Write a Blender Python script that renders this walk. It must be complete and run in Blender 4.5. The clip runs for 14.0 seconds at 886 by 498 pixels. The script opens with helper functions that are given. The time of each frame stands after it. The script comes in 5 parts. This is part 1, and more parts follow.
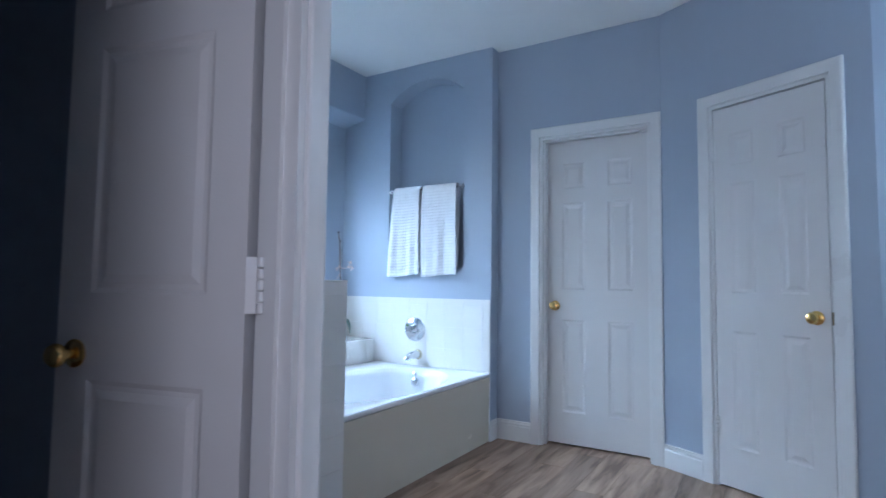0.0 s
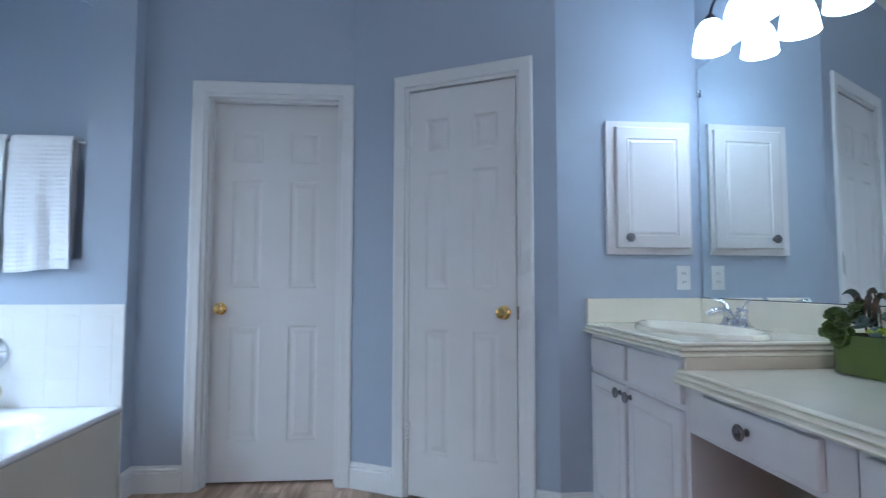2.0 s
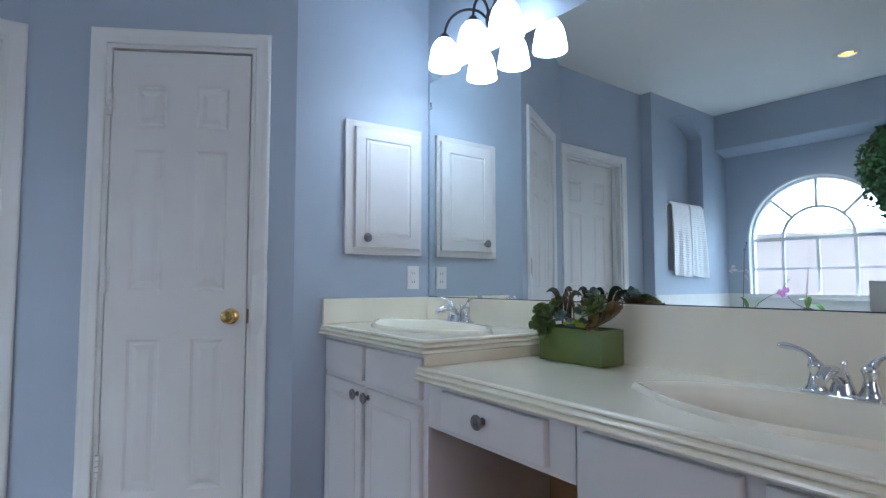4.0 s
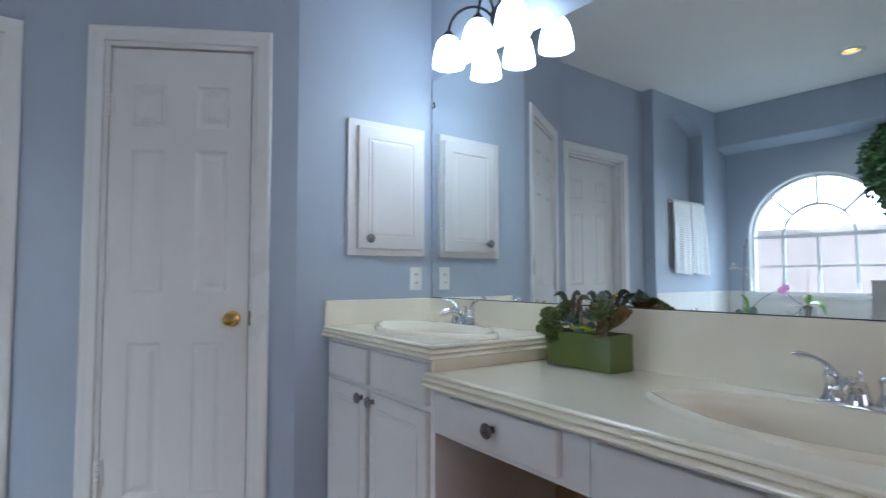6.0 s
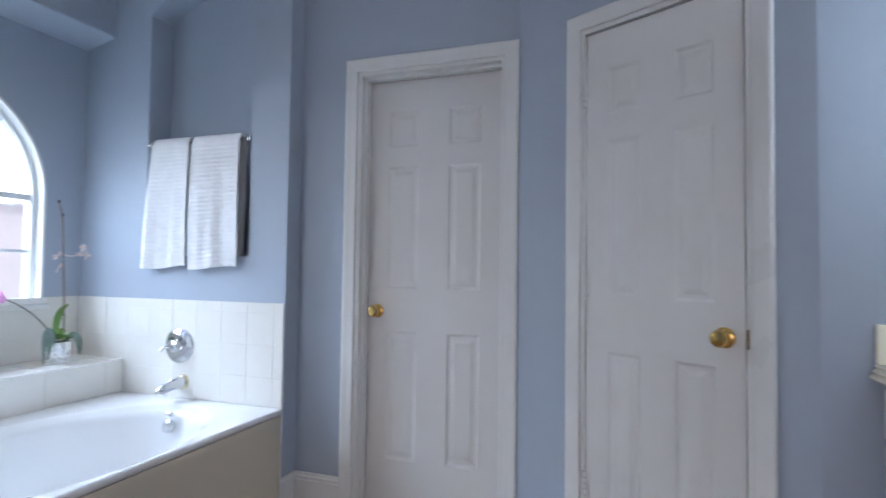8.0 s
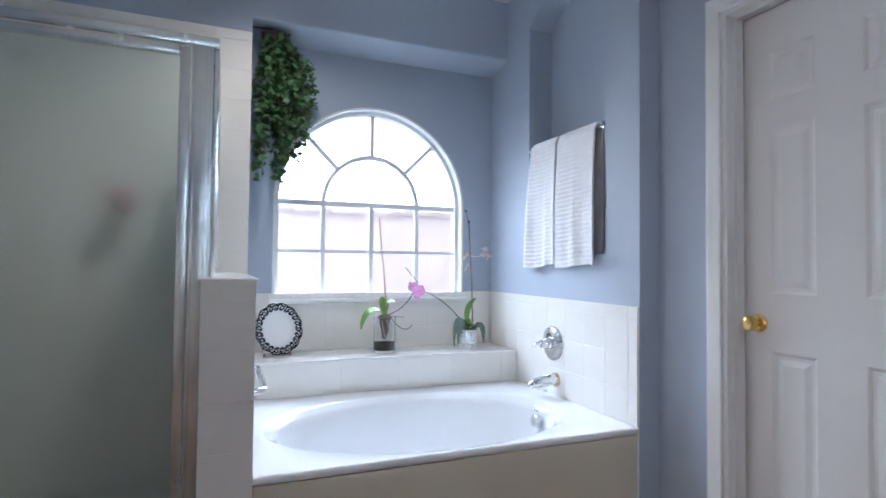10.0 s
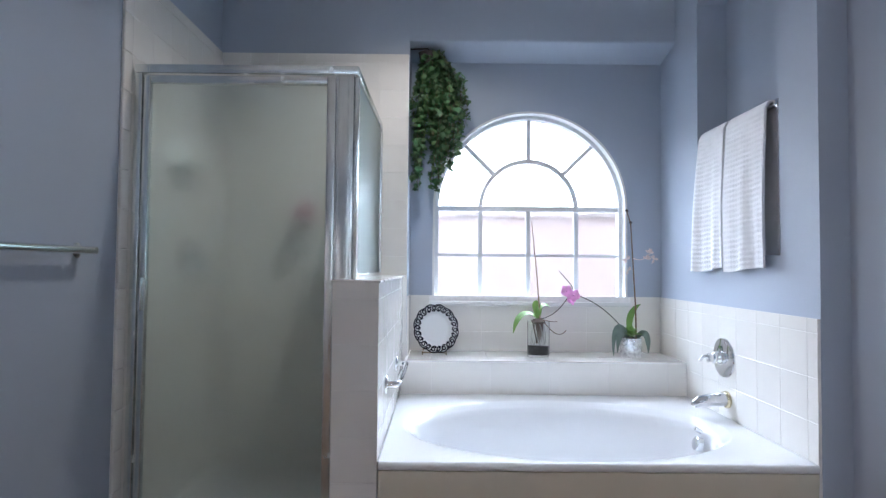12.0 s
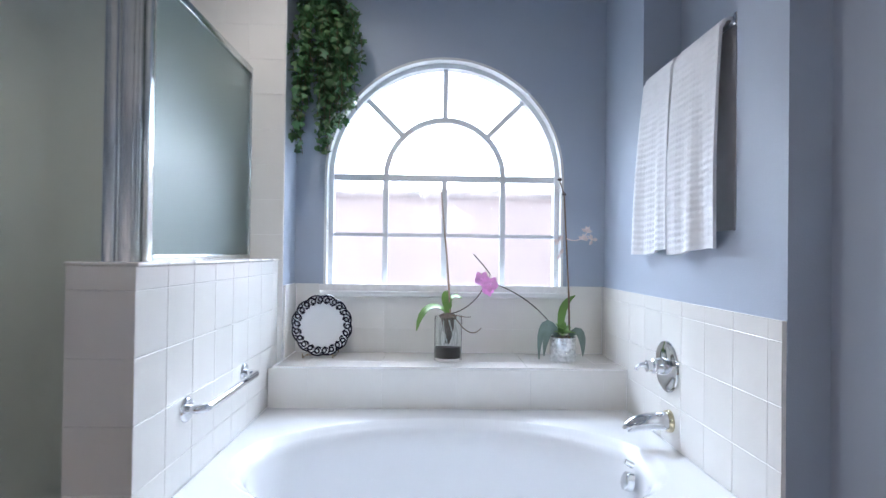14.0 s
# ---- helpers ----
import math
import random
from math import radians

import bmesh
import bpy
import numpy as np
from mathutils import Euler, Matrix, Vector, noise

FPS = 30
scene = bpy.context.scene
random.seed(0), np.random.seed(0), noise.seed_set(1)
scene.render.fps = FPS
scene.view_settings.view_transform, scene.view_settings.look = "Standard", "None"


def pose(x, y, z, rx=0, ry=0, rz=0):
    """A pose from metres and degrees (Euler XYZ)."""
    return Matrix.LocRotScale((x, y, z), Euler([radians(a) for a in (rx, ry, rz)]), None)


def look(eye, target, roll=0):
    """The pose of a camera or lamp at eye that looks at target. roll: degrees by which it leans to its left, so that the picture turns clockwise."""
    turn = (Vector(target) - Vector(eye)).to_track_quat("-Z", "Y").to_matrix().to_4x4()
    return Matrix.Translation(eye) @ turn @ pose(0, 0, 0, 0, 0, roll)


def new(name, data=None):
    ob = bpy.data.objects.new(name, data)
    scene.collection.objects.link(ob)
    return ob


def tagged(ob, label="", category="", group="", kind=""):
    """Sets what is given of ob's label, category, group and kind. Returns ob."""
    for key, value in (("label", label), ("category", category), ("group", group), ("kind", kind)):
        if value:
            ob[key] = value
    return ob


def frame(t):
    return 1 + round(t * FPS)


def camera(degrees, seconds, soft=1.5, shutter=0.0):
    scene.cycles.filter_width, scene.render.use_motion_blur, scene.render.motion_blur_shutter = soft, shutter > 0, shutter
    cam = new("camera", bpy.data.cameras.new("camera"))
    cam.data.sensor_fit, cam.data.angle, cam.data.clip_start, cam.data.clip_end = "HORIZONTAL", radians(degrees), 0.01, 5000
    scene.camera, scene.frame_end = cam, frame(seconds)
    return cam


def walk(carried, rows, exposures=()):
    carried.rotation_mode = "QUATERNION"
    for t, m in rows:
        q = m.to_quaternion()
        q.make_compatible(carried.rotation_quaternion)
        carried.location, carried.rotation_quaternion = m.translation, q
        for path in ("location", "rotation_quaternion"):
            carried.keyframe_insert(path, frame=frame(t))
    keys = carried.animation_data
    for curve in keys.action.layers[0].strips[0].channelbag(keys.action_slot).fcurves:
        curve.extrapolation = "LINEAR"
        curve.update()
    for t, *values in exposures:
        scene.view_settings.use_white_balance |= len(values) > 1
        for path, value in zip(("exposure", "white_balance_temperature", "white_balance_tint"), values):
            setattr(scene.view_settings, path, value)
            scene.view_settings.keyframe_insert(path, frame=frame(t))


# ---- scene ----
LENS = 78.24
# seconds, x, y, z, yaw, pitch, roll
PATH = [
    (0, -0.001, 0.073, 1.053, 31.08, 3.64, -0.71),
    (0.5, -0.134, 0.211, 1.047, 21.72, 3.66, -0.50),
    (1, -0.222, 0.351, 1.046, 11.48, 3.62, -0.27),
    (1.5, -0.275, 0.515, 1.055, 3.51, 3.56, -0.11),
    (2, -0.324, 0.633, 1.054, -4.81, 3.54, -0.06),
    (2.5, -0.366, 0.737, 1.048, -14.46, 3.60, -0.01),
    (3, -0.374, 0.788, 1.045, -22.83, 3.65, 0.04),
    (3.5, -0.383, 0.780, 1.048, -30.30, 3.71, 0.01),
    (3.7, -0.379, 0.774, 1.050, -32.37, 3.74, -0.01),
    (5.8, -0.417, 0.796, 1.085, -37.73, 2.91, -0.01),
    (6, -0.394, 0.813, 1.086, -34.69, 2.92, 0.03),
    (6.5, -0.338, 0.856, 1.089, -22.04, 2.87, 0.01),
    (7, -0.311, 0.946, 1.095, -7.75, 2.60, -0.33),
    (7.5, -0.244, 1.081, 1.106, 4.69, 2.33, -0.65),
    (8, -0.106, 1.241, 1.118, 18.95, 2.13, -0.75),
    (8.5, -0.048, 1.397, 1.127, 34.29, 1.87, -0.82),
    (9, 0.009, 1.559, 1.122, 46.99, 1.70, -0.83),
    (9.2, 0.038, 1.624, 1.120, 51.28, 1.68, -0.81),
    (11.3, 0.197, 2.097, 1.103, 86.96, 1.78, -0.35),
    (11.5, 0.202, 2.116, 1.105, 88.12, 1.80, -0.41),
    (12, 0.197, 2.161, 1.110, 89.86, 1.90, -0.55),
    (12.5, 0.147, 2.289, 1.101, 90.39, 1.97, -0.63),
    (13, 0.026, 2.376, 1.096, 89.57, 1.97, -0.66),
    (13.5, -0.183, 2.488, 1.113, 88.76, 1.62, -0.67),
    (14, -0.397, 2.610, 1.091, 88.63, 0.57, -0.76),
]
cam = camera(LENS, 14.0, soft=1.35, shutter=0.3)
EXPOSURES = [(0.0, 0.19, 4760, 4), (1.5, 0.14, 4940, 4), (3.5, 0.12, 5200, 5), (6.0, 0.12, 5530, 6), (7.5, 0.14, 5580, 9), (9.0, 0.17, 5650, 10), (12.5, 0.19, 5850, 12), (14.0, 0.08, 5850, 12)]
walk(cam, [(t, pose(x, y, z, 90 + pitch, roll, yaw)) for t, x, y, z, yaw, pitch, roll in PATH], EXPOSURES)

# ---- world, sun, large lights ----
world = bpy.data.worlds.new("sky")
scene.world = world
world.use_nodes = True
wn = world.node_tree
sky = wn.nodes.new("ShaderNodeTexSky")
sky.sky_type, sky.sun_disc = "NISHITA", False
sky.sun_elevation, sky.sun_rotation = radians(37), radians(145)
wn.nodes["Background"].inputs["Strength"].default_value = 0.15
wn.links.new(sky.outputs[0], wn.nodes["Background"].inputs["Color"])

sun = bpy.data.lights.new("sun", "SUN")
sun.energy, sun.angle, sun.color = 3.0, radians(0.5), (1.0, 0.95, 0.88)
new("sun", sun).matrix_world = look((2, -6, 8), (-4, 2.6, 0))

WINDOW_LIGHT = 800.0
ENTRY_FILL = 11.0
CAN_LIGHT = 34.0
SHADE_GLOW = 10.0
win_lamp = bpy.data.lights.new("window_daylight", "AREA")
win_lamp.shape, win_lamp.size, win_lamp.size_y = "RECTANGLE", 8.0, 2.0
win_lamp.energy, win_lamp.color = WINDOW_LIGHT, (0.80, 0.90, 1.0)
new("window_daylight", win_lamp).matrix_world = look((-5.8, 2.67, 3.95), (-2.9, 2.67, 1.3))

# added fill lamp behind the camera, brightens the closet leaf and doors
entry_lamp = bpy.data.lights.new("entry_fill", "AREA")
entry_lamp.shape, entry_lamp.size, entry_lamp.size_y = "RECTANGLE", 0.85, 1.5
entry_lamp.energy, entry_lamp.color = ENTRY_FILL, (1.0, 0.80, 0.75)
new("entry_fill", entry_lamp).matrix_world = look((0.04, -0.60, 1.28), (0.04, 2, 1.28))


# ---- materials ----
def mat(name, color, rough=0.5, metal=0.0, vary=0.06, scale=6.0, bump=0.0, bump_scale=60.0, rand=0.0, coat=0.0, spec=0.5, detail=4.0):
    """A principled surface with slow and fine variation of colour and gloss, and a fine relief."""
    m = bpy.data.materials.new(name)
    m.use_nodes = True
    nt = m.node_tree
    b = nt.nodes["Principled BSDF"]
    b.inputs["Metallic"].default_value = metal
    b.inputs["Coat Weight"].default_value = coat
    b.inputs["Specular IOR Level"].default_value = spec
    tc = nt.nodes.new("ShaderNodeTexCoord")
    n1 = nt.nodes.new("ShaderNodeTexNoise")
    n1.inputs["Scale"].default_value, n1.inputs["Detail"].default_value = scale, detail
    nt.links.new(tc.outputs["Object"], n1.inputs["Vector"])
    ramp = nt.nodes.new("ShaderNodeMapRange")
    ramp.inputs["From Min"].default_value, ramp.inputs["From Max"].default_value = 0.3, 0.7
    ramp.inputs["To Min"].default_value, ramp.inputs["To Max"].default_value = 1 - vary, 1 + vary
    nt.links.new(n1.outputs[0], ramp.inputs["Value"])
    value = ramp.outputs[0]
    if rand:
        info = nt.nodes.new("ShaderNodeObjectInfo")
        r2 = nt.nodes.new("ShaderNodeMapRange")
        r2.inputs["To Min"].default_value, r2.inputs["To Max"].default_value = 1 - rand, 1 + rand
        nt.links.new(info.outputs["Random"], r2.inputs["Value"])
        mul = nt.nodes.new("ShaderNodeMath")
        mul.operation = "MULTIPLY"
        nt.links.new(value, mul.inputs[0])
        nt.links.new(r2.outputs[0], mul.inputs[1])
        value = mul.outputs[0]
    hsv = nt.nodes.new("ShaderNodeHueSaturation")
    hsv.inputs["Color"].default_value = (*color, 1)
    nt.links.new(value, hsv.inputs["Value"])
    nt.links.new(hsv.outputs[0], b.inputs["Base Color"])
    rr = nt.nodes.new("ShaderNodeMapRange")
    rr.inputs["From Min"].default_value, rr.inputs["From Max"].default_value = 0.3, 0.7
    rr.inputs["To Min"].default_value, rr.inputs["To Max"].default_value = max(0.02, rough * 0.85), min(1, rough * 1.15)
    nt.links.new(n1.outputs[0], rr.inputs["Value"])
    nt.links.new(rr.outputs[0], b.inputs["Roughness"])
    if bump:
        n2 = nt.nodes.new("ShaderNodeTexNoise")
        n2.inputs["Scale"].default_value, n2.inputs["Detail"].default_value = bump_scale, 3
        nt.links.new(tc.outputs["Object"], n2.inputs["Vector"])
        bn = nt.nodes.new("ShaderNodeBump")
        bn.inputs["Strength"].default_value, bn.inputs["Distance"].default_value = bump, 0.002
        nt.links.new(n2.outputs[0], bn.inputs["Height"])
        nt.links.new(bn.outputs[0], b.inputs["Normal"])
    return m


def glass(name, color, rough, ior=1.45, bump=0.0):
    m = bpy.data.materials.new(name)
    m.use_nodes = True
    nt = m.node_tree
    b = nt.nodes["Principled BSDF"]
    b.inputs["Base Color"].default_value = (*color, 1)
    b.inputs["Roughness"].default_value, b.inputs["IOR"].default_value = rough, ior
    b.inputs["Transmission Weight"].default_value = 1
    if bump:
        n2 = nt.nodes.new("ShaderNodeTexNoise")
        n2.inputs["Scale"].default_value = 240
        bn = nt.nodes.new("ShaderNodeBump")
        bn.inputs["Strength"].default_value, bn.inputs["Distance"].default_value = bump, 0.001
        nt.links.new(n2.outputs[0], bn.inputs["Height"])
        nt.links.new(bn.outputs[0], b.inputs["Normal"])
    return m


def glow(name, color, strength, base=0.8):
    m = bpy.data.materials.new(name)
    m.use_nodes = True
    b = m.node_tree.nodes["Principled BSDF"]
    b.inputs["Base Color"].default_value = (base, base, base, 1)
    b.inputs["Roughness"].default_value = 0.4
    b.inputs["Emission Color"].default_value = (*color, 1)
    b.inputs["Emission Strength"].default_value = strength
    return m


PAINT = mat("blue_wall_paint", (0.415, 0.47, 0.565), 0.55, vary=0.02, scale=1.5, bump=0.25, bump_scale=220)
CEIL = mat("ceiling_paint", (0.82, 0.82, 0.80), 0.8, vary=0.02, scale=2, bump=0.4, bump_scale=140)
TRIM = mat("white_trim_paint", (0.78, 0.78, 0.77), 0.32, vary=0.02, scale=3, bump=0.05, bump_scale=90)
DOOR = mat("white_door_paint", (0.74, 0.73, 0.72), 0.38, vary=0.02, scale=3, bump=0.18, bump_scale=130)
CABINET = mat("white_cabinet_paint", (0.70, 0.675, 0.675), 0.4, vary=0.025, scale=4, bump=0.1, bump_scale=110)
COUNTER = mat("cream_cultured_marble", (0.87, 0.815, 0.675), 0.15, vary=0.03, scale=3, coat=0.3)
TILE = mat("white_glazed_tile", (0.83, 0.81, 0.775), 0.10, vary=0.015, scale=9, rand=0.012, coat=0.3, bump=0.03, bump_scale=14)
GROUT = mat("grout", (0.88, 0.87, 0.86), 0.8, vary=0.06, scale=30, bump=0.3)
TUB = mat("white_acrylic", (0.82, 0.83, 0.85), 0.09, vary=0.01, scale=2, coat=0.4)
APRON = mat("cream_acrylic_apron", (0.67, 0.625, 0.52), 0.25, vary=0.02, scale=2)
WIREB = mat("tarnished_brass", (0.30, 0.24, 0.15), 0.45, 0.8, vary=0.2, scale=60)
CHROME = mat("chrome", (0.75, 0.76, 0.78), 0.07, 1.0, vary=0.03)
STEEL = mat("brushed_aluminium", (0.74, 0.78, 0.78), 0.24, 1.0, vary=0.06, scale=12)
brush = STEEL.node_tree
b_in = brush.nodes["Principled BSDF"].inputs["Normal"]
b_co, b_map, b_no, b_bp = (brush.nodes.new("ShaderNode" + k) for k in ("TexCoord", "Mapping", "TexNoise", "Bump"))
b_map.inputs["Scale"].default_value = (420, 420, 2)
b_no.inputs["Scale"].default_value, b_no.inputs["Detail"].default_value = 1.0, 2
b_bp.inputs["Strength"].default_value, b_bp.inputs["Distance"].default_value = 0.35, 0.0012
brush.links.new(b_co.outputs["Object"], b_map.inputs["Vector"])
brush.links.new(b_map.outputs[0], b_no.inputs["Vector"])
brush.links.new(b_no.outputs[0], b_bp.inputs["Height"])
brush.links.new(b_bp.outputs[0], b_in)
BRASS = mat("polished_brass", (0.80, 0.56, 0.20), 0.16, 1.0, vary=0.08, scale=30)
BRASS_PALE = mat("pale_brass", (0.80, 0.72, 0.50), 0.14, 1.0, vary=0.06, scale=30)
PEWTER = mat("dark_pewter", (0.22, 0.21, 0.22), 0.32, 1.0, vary=0.3, scale=90, bump=0.6, bump_scale=260)
BRONZE = mat("dark_bronze", (0.035, 0.03, 0.035), 0.4, 0.7, vary=0.1)
TOWEL = mat("white_cotton", (0.84, 0.85, 0.88), 0.95, vary=0.03, scale=20, bump=0.5, bump_scale=500, spec=0.1)
FROST = glass("frosted_glass", (0.84, 0.915, 0.885), 0.26)
# teal tint deepened, puts the dim shower interior into the side panel's colour
FROST_SIDE_DIM = glass("dimmed_frosted_side_glass", (0.60, 0.76, 0.77), 0.36)
CLEAR = glass("clear_glass", (0.96, 0.98, 0.98), 0.0)
PANE = glass("privacy_glass", (0.97, 0.98, 0.99), 0.03, bump=0.06)
VINYL = mat("white_window_vinyl", (0.72, 0.74, 0.77), 0.35, vary=0.02)
SHADE = glow("lit_opal_glass", (0.86, 0.94, 1.0), SHADE_GLOW)
BULB = glow("lit_bulb", (0.92, 0.97, 1.0), 60.0)
LAMP = glow("lit_lamp", (1.0, 0.86, 0.62), 5.0)
MIRROR = mat("silvered_mirror", (0.86, 0.90, 0.89), 0.01, 1.0, vary=0.0)
MIRROR.node_tree.nodes["Principled BSDF"].inputs["Roughness"].default_value = 0.0
for link in list(MIRROR.node_tree.links):
    if link.to_socket.name == "Roughness":
        MIRROR.node_tree.links.remove(link)
STUCCO = mat("pale_render_wall", (0.57, 0.465, 0.425), 0.9, vary=0.06, scale=3, bump=0.5)
COPING = mat("weathered_stone_coping", (0.50, 0.43, 0.40), 0.9, vary=0.3, scale=5, bump=0.6, rand=0.25)
# unseen ground, kept pale as a reflector for the ceiling and soffit
GROUND = mat("pale_bounce_ground", (0.50, 0.47, 0.43), 0.95, vary=0.3, scale=2, bump=0.5)
BLACK = mat("black_gap", (0.02, 0.02, 0.02), 0.7)
WOODRAW = mat("raw_wood_panel", (0.36, 0.19, 0.08), 0.6, vary=0.15, scale=5)
GREEN = mat("green_glazed_ceramic", (0.09, 0.135, 0.018), 0.22, vary=0.05, scale=8, coat=0.4)
SOIL = mat("potting_soil", (0.03, 0.022, 0.016), 0.95, vary=0.4, scale=60, bump=1.0)


# ---- mesh helpers ----
def mesh_object(name, bm, material, smooth=False):
    me = bpy.data.meshes.new(name)
    bmesh.ops.recalc_face_normals(bm, faces=bm.faces)
    bm.to_mesh(me)
    bm.free()
    for m in material if isinstance(material, (list, tuple)) else [material]:
        me.materials.append(m)
    if smooth:
        me.shade_smooth()
        me.set_sharp_from_angle(angle=radians(smooth if smooth is not True else 40))
    return new(name, me)


def part(name, bm, material, parent, label="", smooth=False):
    ob = mesh_object(name, bm, material, smooth)
    ob.parent = parent
    if label:
        ob["label"] = label
    return ob


def empty(name, at=(0, 0, 0)):
    ob = new(name)
    ob.empty_display_size = 0.05
    ob.location = at
    return ob


def local(ob, child):
    """Parent child to ob and keep its place in the world."""
    child.parent = ob
    child.matrix_parent_inverse = Matrix.Translation(ob.location).inverted() if ob.type == "EMPTY" else ob.matrix_basis.inverted()
    return child


def box(bm, x0, x1, y0, y1, z0, z1, bevel=0.0, m=None, seg=2):
    r = bmesh.ops.create_cube(bm, size=1)
    v = r["verts"]
    bmesh.ops.scale(bm, vec=(abs(x1 - x0), abs(y1 - y0), abs(z1 - z0)), verts=v)
    bmesh.ops.translate(bm, vec=((x0 + x1) / 2, (y0 + y1) / 2, (z0 + z1) / 2), verts=v)
    if bevel:
        e = list({e for q in v for e in q.link_edges})
        r2 = bmesh.ops.bevel(bm, geom=e, offset=bevel, segments=seg, affect="EDGES", profile=0.5)
        v = list({q for fc in r2["faces"] for q in fc.verts} | {q for q in v if q.is_valid})
    if m is not None:
        bmesh.ops.transform(bm, matrix=m, verts=[q for q in v if q.is_valid])
    return bm


def one_box(*a, **k):
    return box(bmesh.new(), *a, **k)


def prism(bm, pts, d0, d1, m=Matrix()):
    """A polygon of (u, v) points, drawn out along w from d0 to d1; m carries (u, v, w) to the world."""
    a = [bm.verts.new(m @ Vector((u, v, d0))) for u, v in pts]
    b = [bm.verts.new(m @ Vector((u, v, d1))) for u, v in pts]
    bm.faces.new(a)
    bm.faces.new(b[::-1])
    for i in range(len(pts)):
        j = (i + 1) % len(pts)
        bm.faces.new((a[i], b[i], b[j], a[j]))
    return bm


def lathe(profile, m=Matrix(), seg=24, bm=None, ex=1.0, ey=1.0):
    """Turn (r, z) points about z; ex and ey stretch the rings."""
    bm = bm or bmesh.new()
    rings = []
    for r, z in profile:
        if r < 1e-5:
            rings.append([bm.verts.new(m @ Vector((0, 0, z)))])
        else:
            rings.append([bm.verts.new(m @ Vector((r * ex * math.cos(2 * math.pi * i / seg), r * ey * math.sin(2 * math.pi * i / seg), z))) for i in range(seg)])
    for a, b in zip(rings, rings[1:]):
        for i in range(seg):
            j = (i + 1) % seg
            if len(a) == 1 and len(b) == 1:
                continue
            if len(a) == 1:
                bm.faces.new((a[0], b[i], b[j]))
            elif len(b) == 1:
                bm.faces.new((a[i], a[j], b[0]))
            else:
                bm.faces.new((a[i], a[j], b[j], b[i]))
    return bm


def tube(points, radius, seg=10, bm=None, caps=True):
    """A round bar along a list of points; radius may be a list."""
    bm = bm or bmesh.new()
    pts = [Vector(p) for p in points]
    rings, up = [], None
    for i, p in enumerate(pts):
        t = (pts[min(i + 1, len(pts) - 1)] - pts[max(i - 1, 0)]).normalized()
        if up is None:
            up = Vector((0, 0, 1)) if abs(t.z) < 0.9 else Vector((1, 0, 0))
        side = t.cross(up).normalized()
        up = side.cross(t).normalized()
        r = radius[i] if isinstance(radius, (list, tuple)) else radius
        rings.append([bm.verts.new(p + r * (math.cos(2 * math.pi * k / seg) * side + math.sin(2 * math.pi * k / seg) * up)) for k in range(seg)])
    for a, b in zip(rings, rings[1:]):
        for k in range(seg):
            j = (k + 1) % seg
            bm.faces.new((a[k], a[j], b[j], b[k]))
    if caps:
        bm.faces.new(rings[0][::-1])
        bm.faces.new(rings[-1])
    return bm


def arc(center, u, v, radius, a0, a1, n=10):
    c, u, v = Vector(center), Vector(u), Vector(v)
    return [c + radius * (math.cos(radians(a0 + (a1 - a0) * i / n)) * u + math.sin(radians(a0 + (a1 - a0) * i / n)) * v) for i in range(n + 1)]


def bezier(p0, p1, p2, p3, n=12):
    p0, p1, p2, p3 = Vector(p0), Vector(p1), Vector(p2), Vector(p3)
    return [(1 - t) ** 3 * p0 + 3 * t * (1 - t) ** 2 * p1 + 3 * t * t * (1 - t) * p2 + t ** 3 * p3 for t in (i / n for i in range(n + 1))]


def frame_on(origin, u, n):
    """A matrix with u along a wall, v up and w out of the wall."""
    u, n = Vector(u).normalized(), Vector(n).normalized()
    m = Matrix((u, Vector((0, 0, 1)), n)).transposed().to_4x4()
    m.translation = origin
    return m


# ---- the plan, in metres ----
CEILING = 2.72
Y_DOORS, Y_TUB, Y_VAN = 3.55, 3.446, 3.034
X_JOG, X_WIN, X_SOFFIT, X_EAST = -1.65, -2.99, -2.79, 1.09
Y_SOUTH, X_CLOSET = 0.93, -0.82
A0, A1 = Vector((-0.56, 3.545, 0)), Vector((0.398, 3.034, 0))
ANG_U = (A1 - A0).normalized()
ANG_N = Vector((ANG_U.y, -ANG_U.x, 0))
TUB_Z, TUB_X = 0.455, -1.655
PONY_X, PONY_Y0, PONY_Y1, PONY_Z = -1.634, 1.795, 1.952, 1.055


def wall(name, bm, label, material=PAINT):
    return tagged(mesh_object(name, bm, material), label, "wall", kind="structure")


# ---- the large structure ----
bm = bmesh.new()
box(bm, -3.4, 1.4, -1.4, 4.6, -0.15, -0.011)
floor = tagged(mesh_object("floor", bm, GROUT), "wood-look plank floor, greyed oak colour", "floor", kind="structure")
CAN_X, CAN_Y, CAN_H = -2.06, 2.12, 0.062
bm = bmesh.new()
for b in ((-3.4, CAN_X - CAN_H, -1.4, 4.6), (CAN_X + CAN_H, 1.4, -1.4, 4.6), (CAN_X - CAN_H, CAN_X + CAN_H, -1.4, CAN_Y - CAN_H), (CAN_X - CAN_H, CAN_X + CAN_H, CAN_Y + CAN_H, 4.6)):
    box(bm, *b, CEILING, CEILING + 0.12)
tagged(mesh_object("ceiling", bm, CEIL), "flat white painted ceiling", "ceiling", kind="structure")

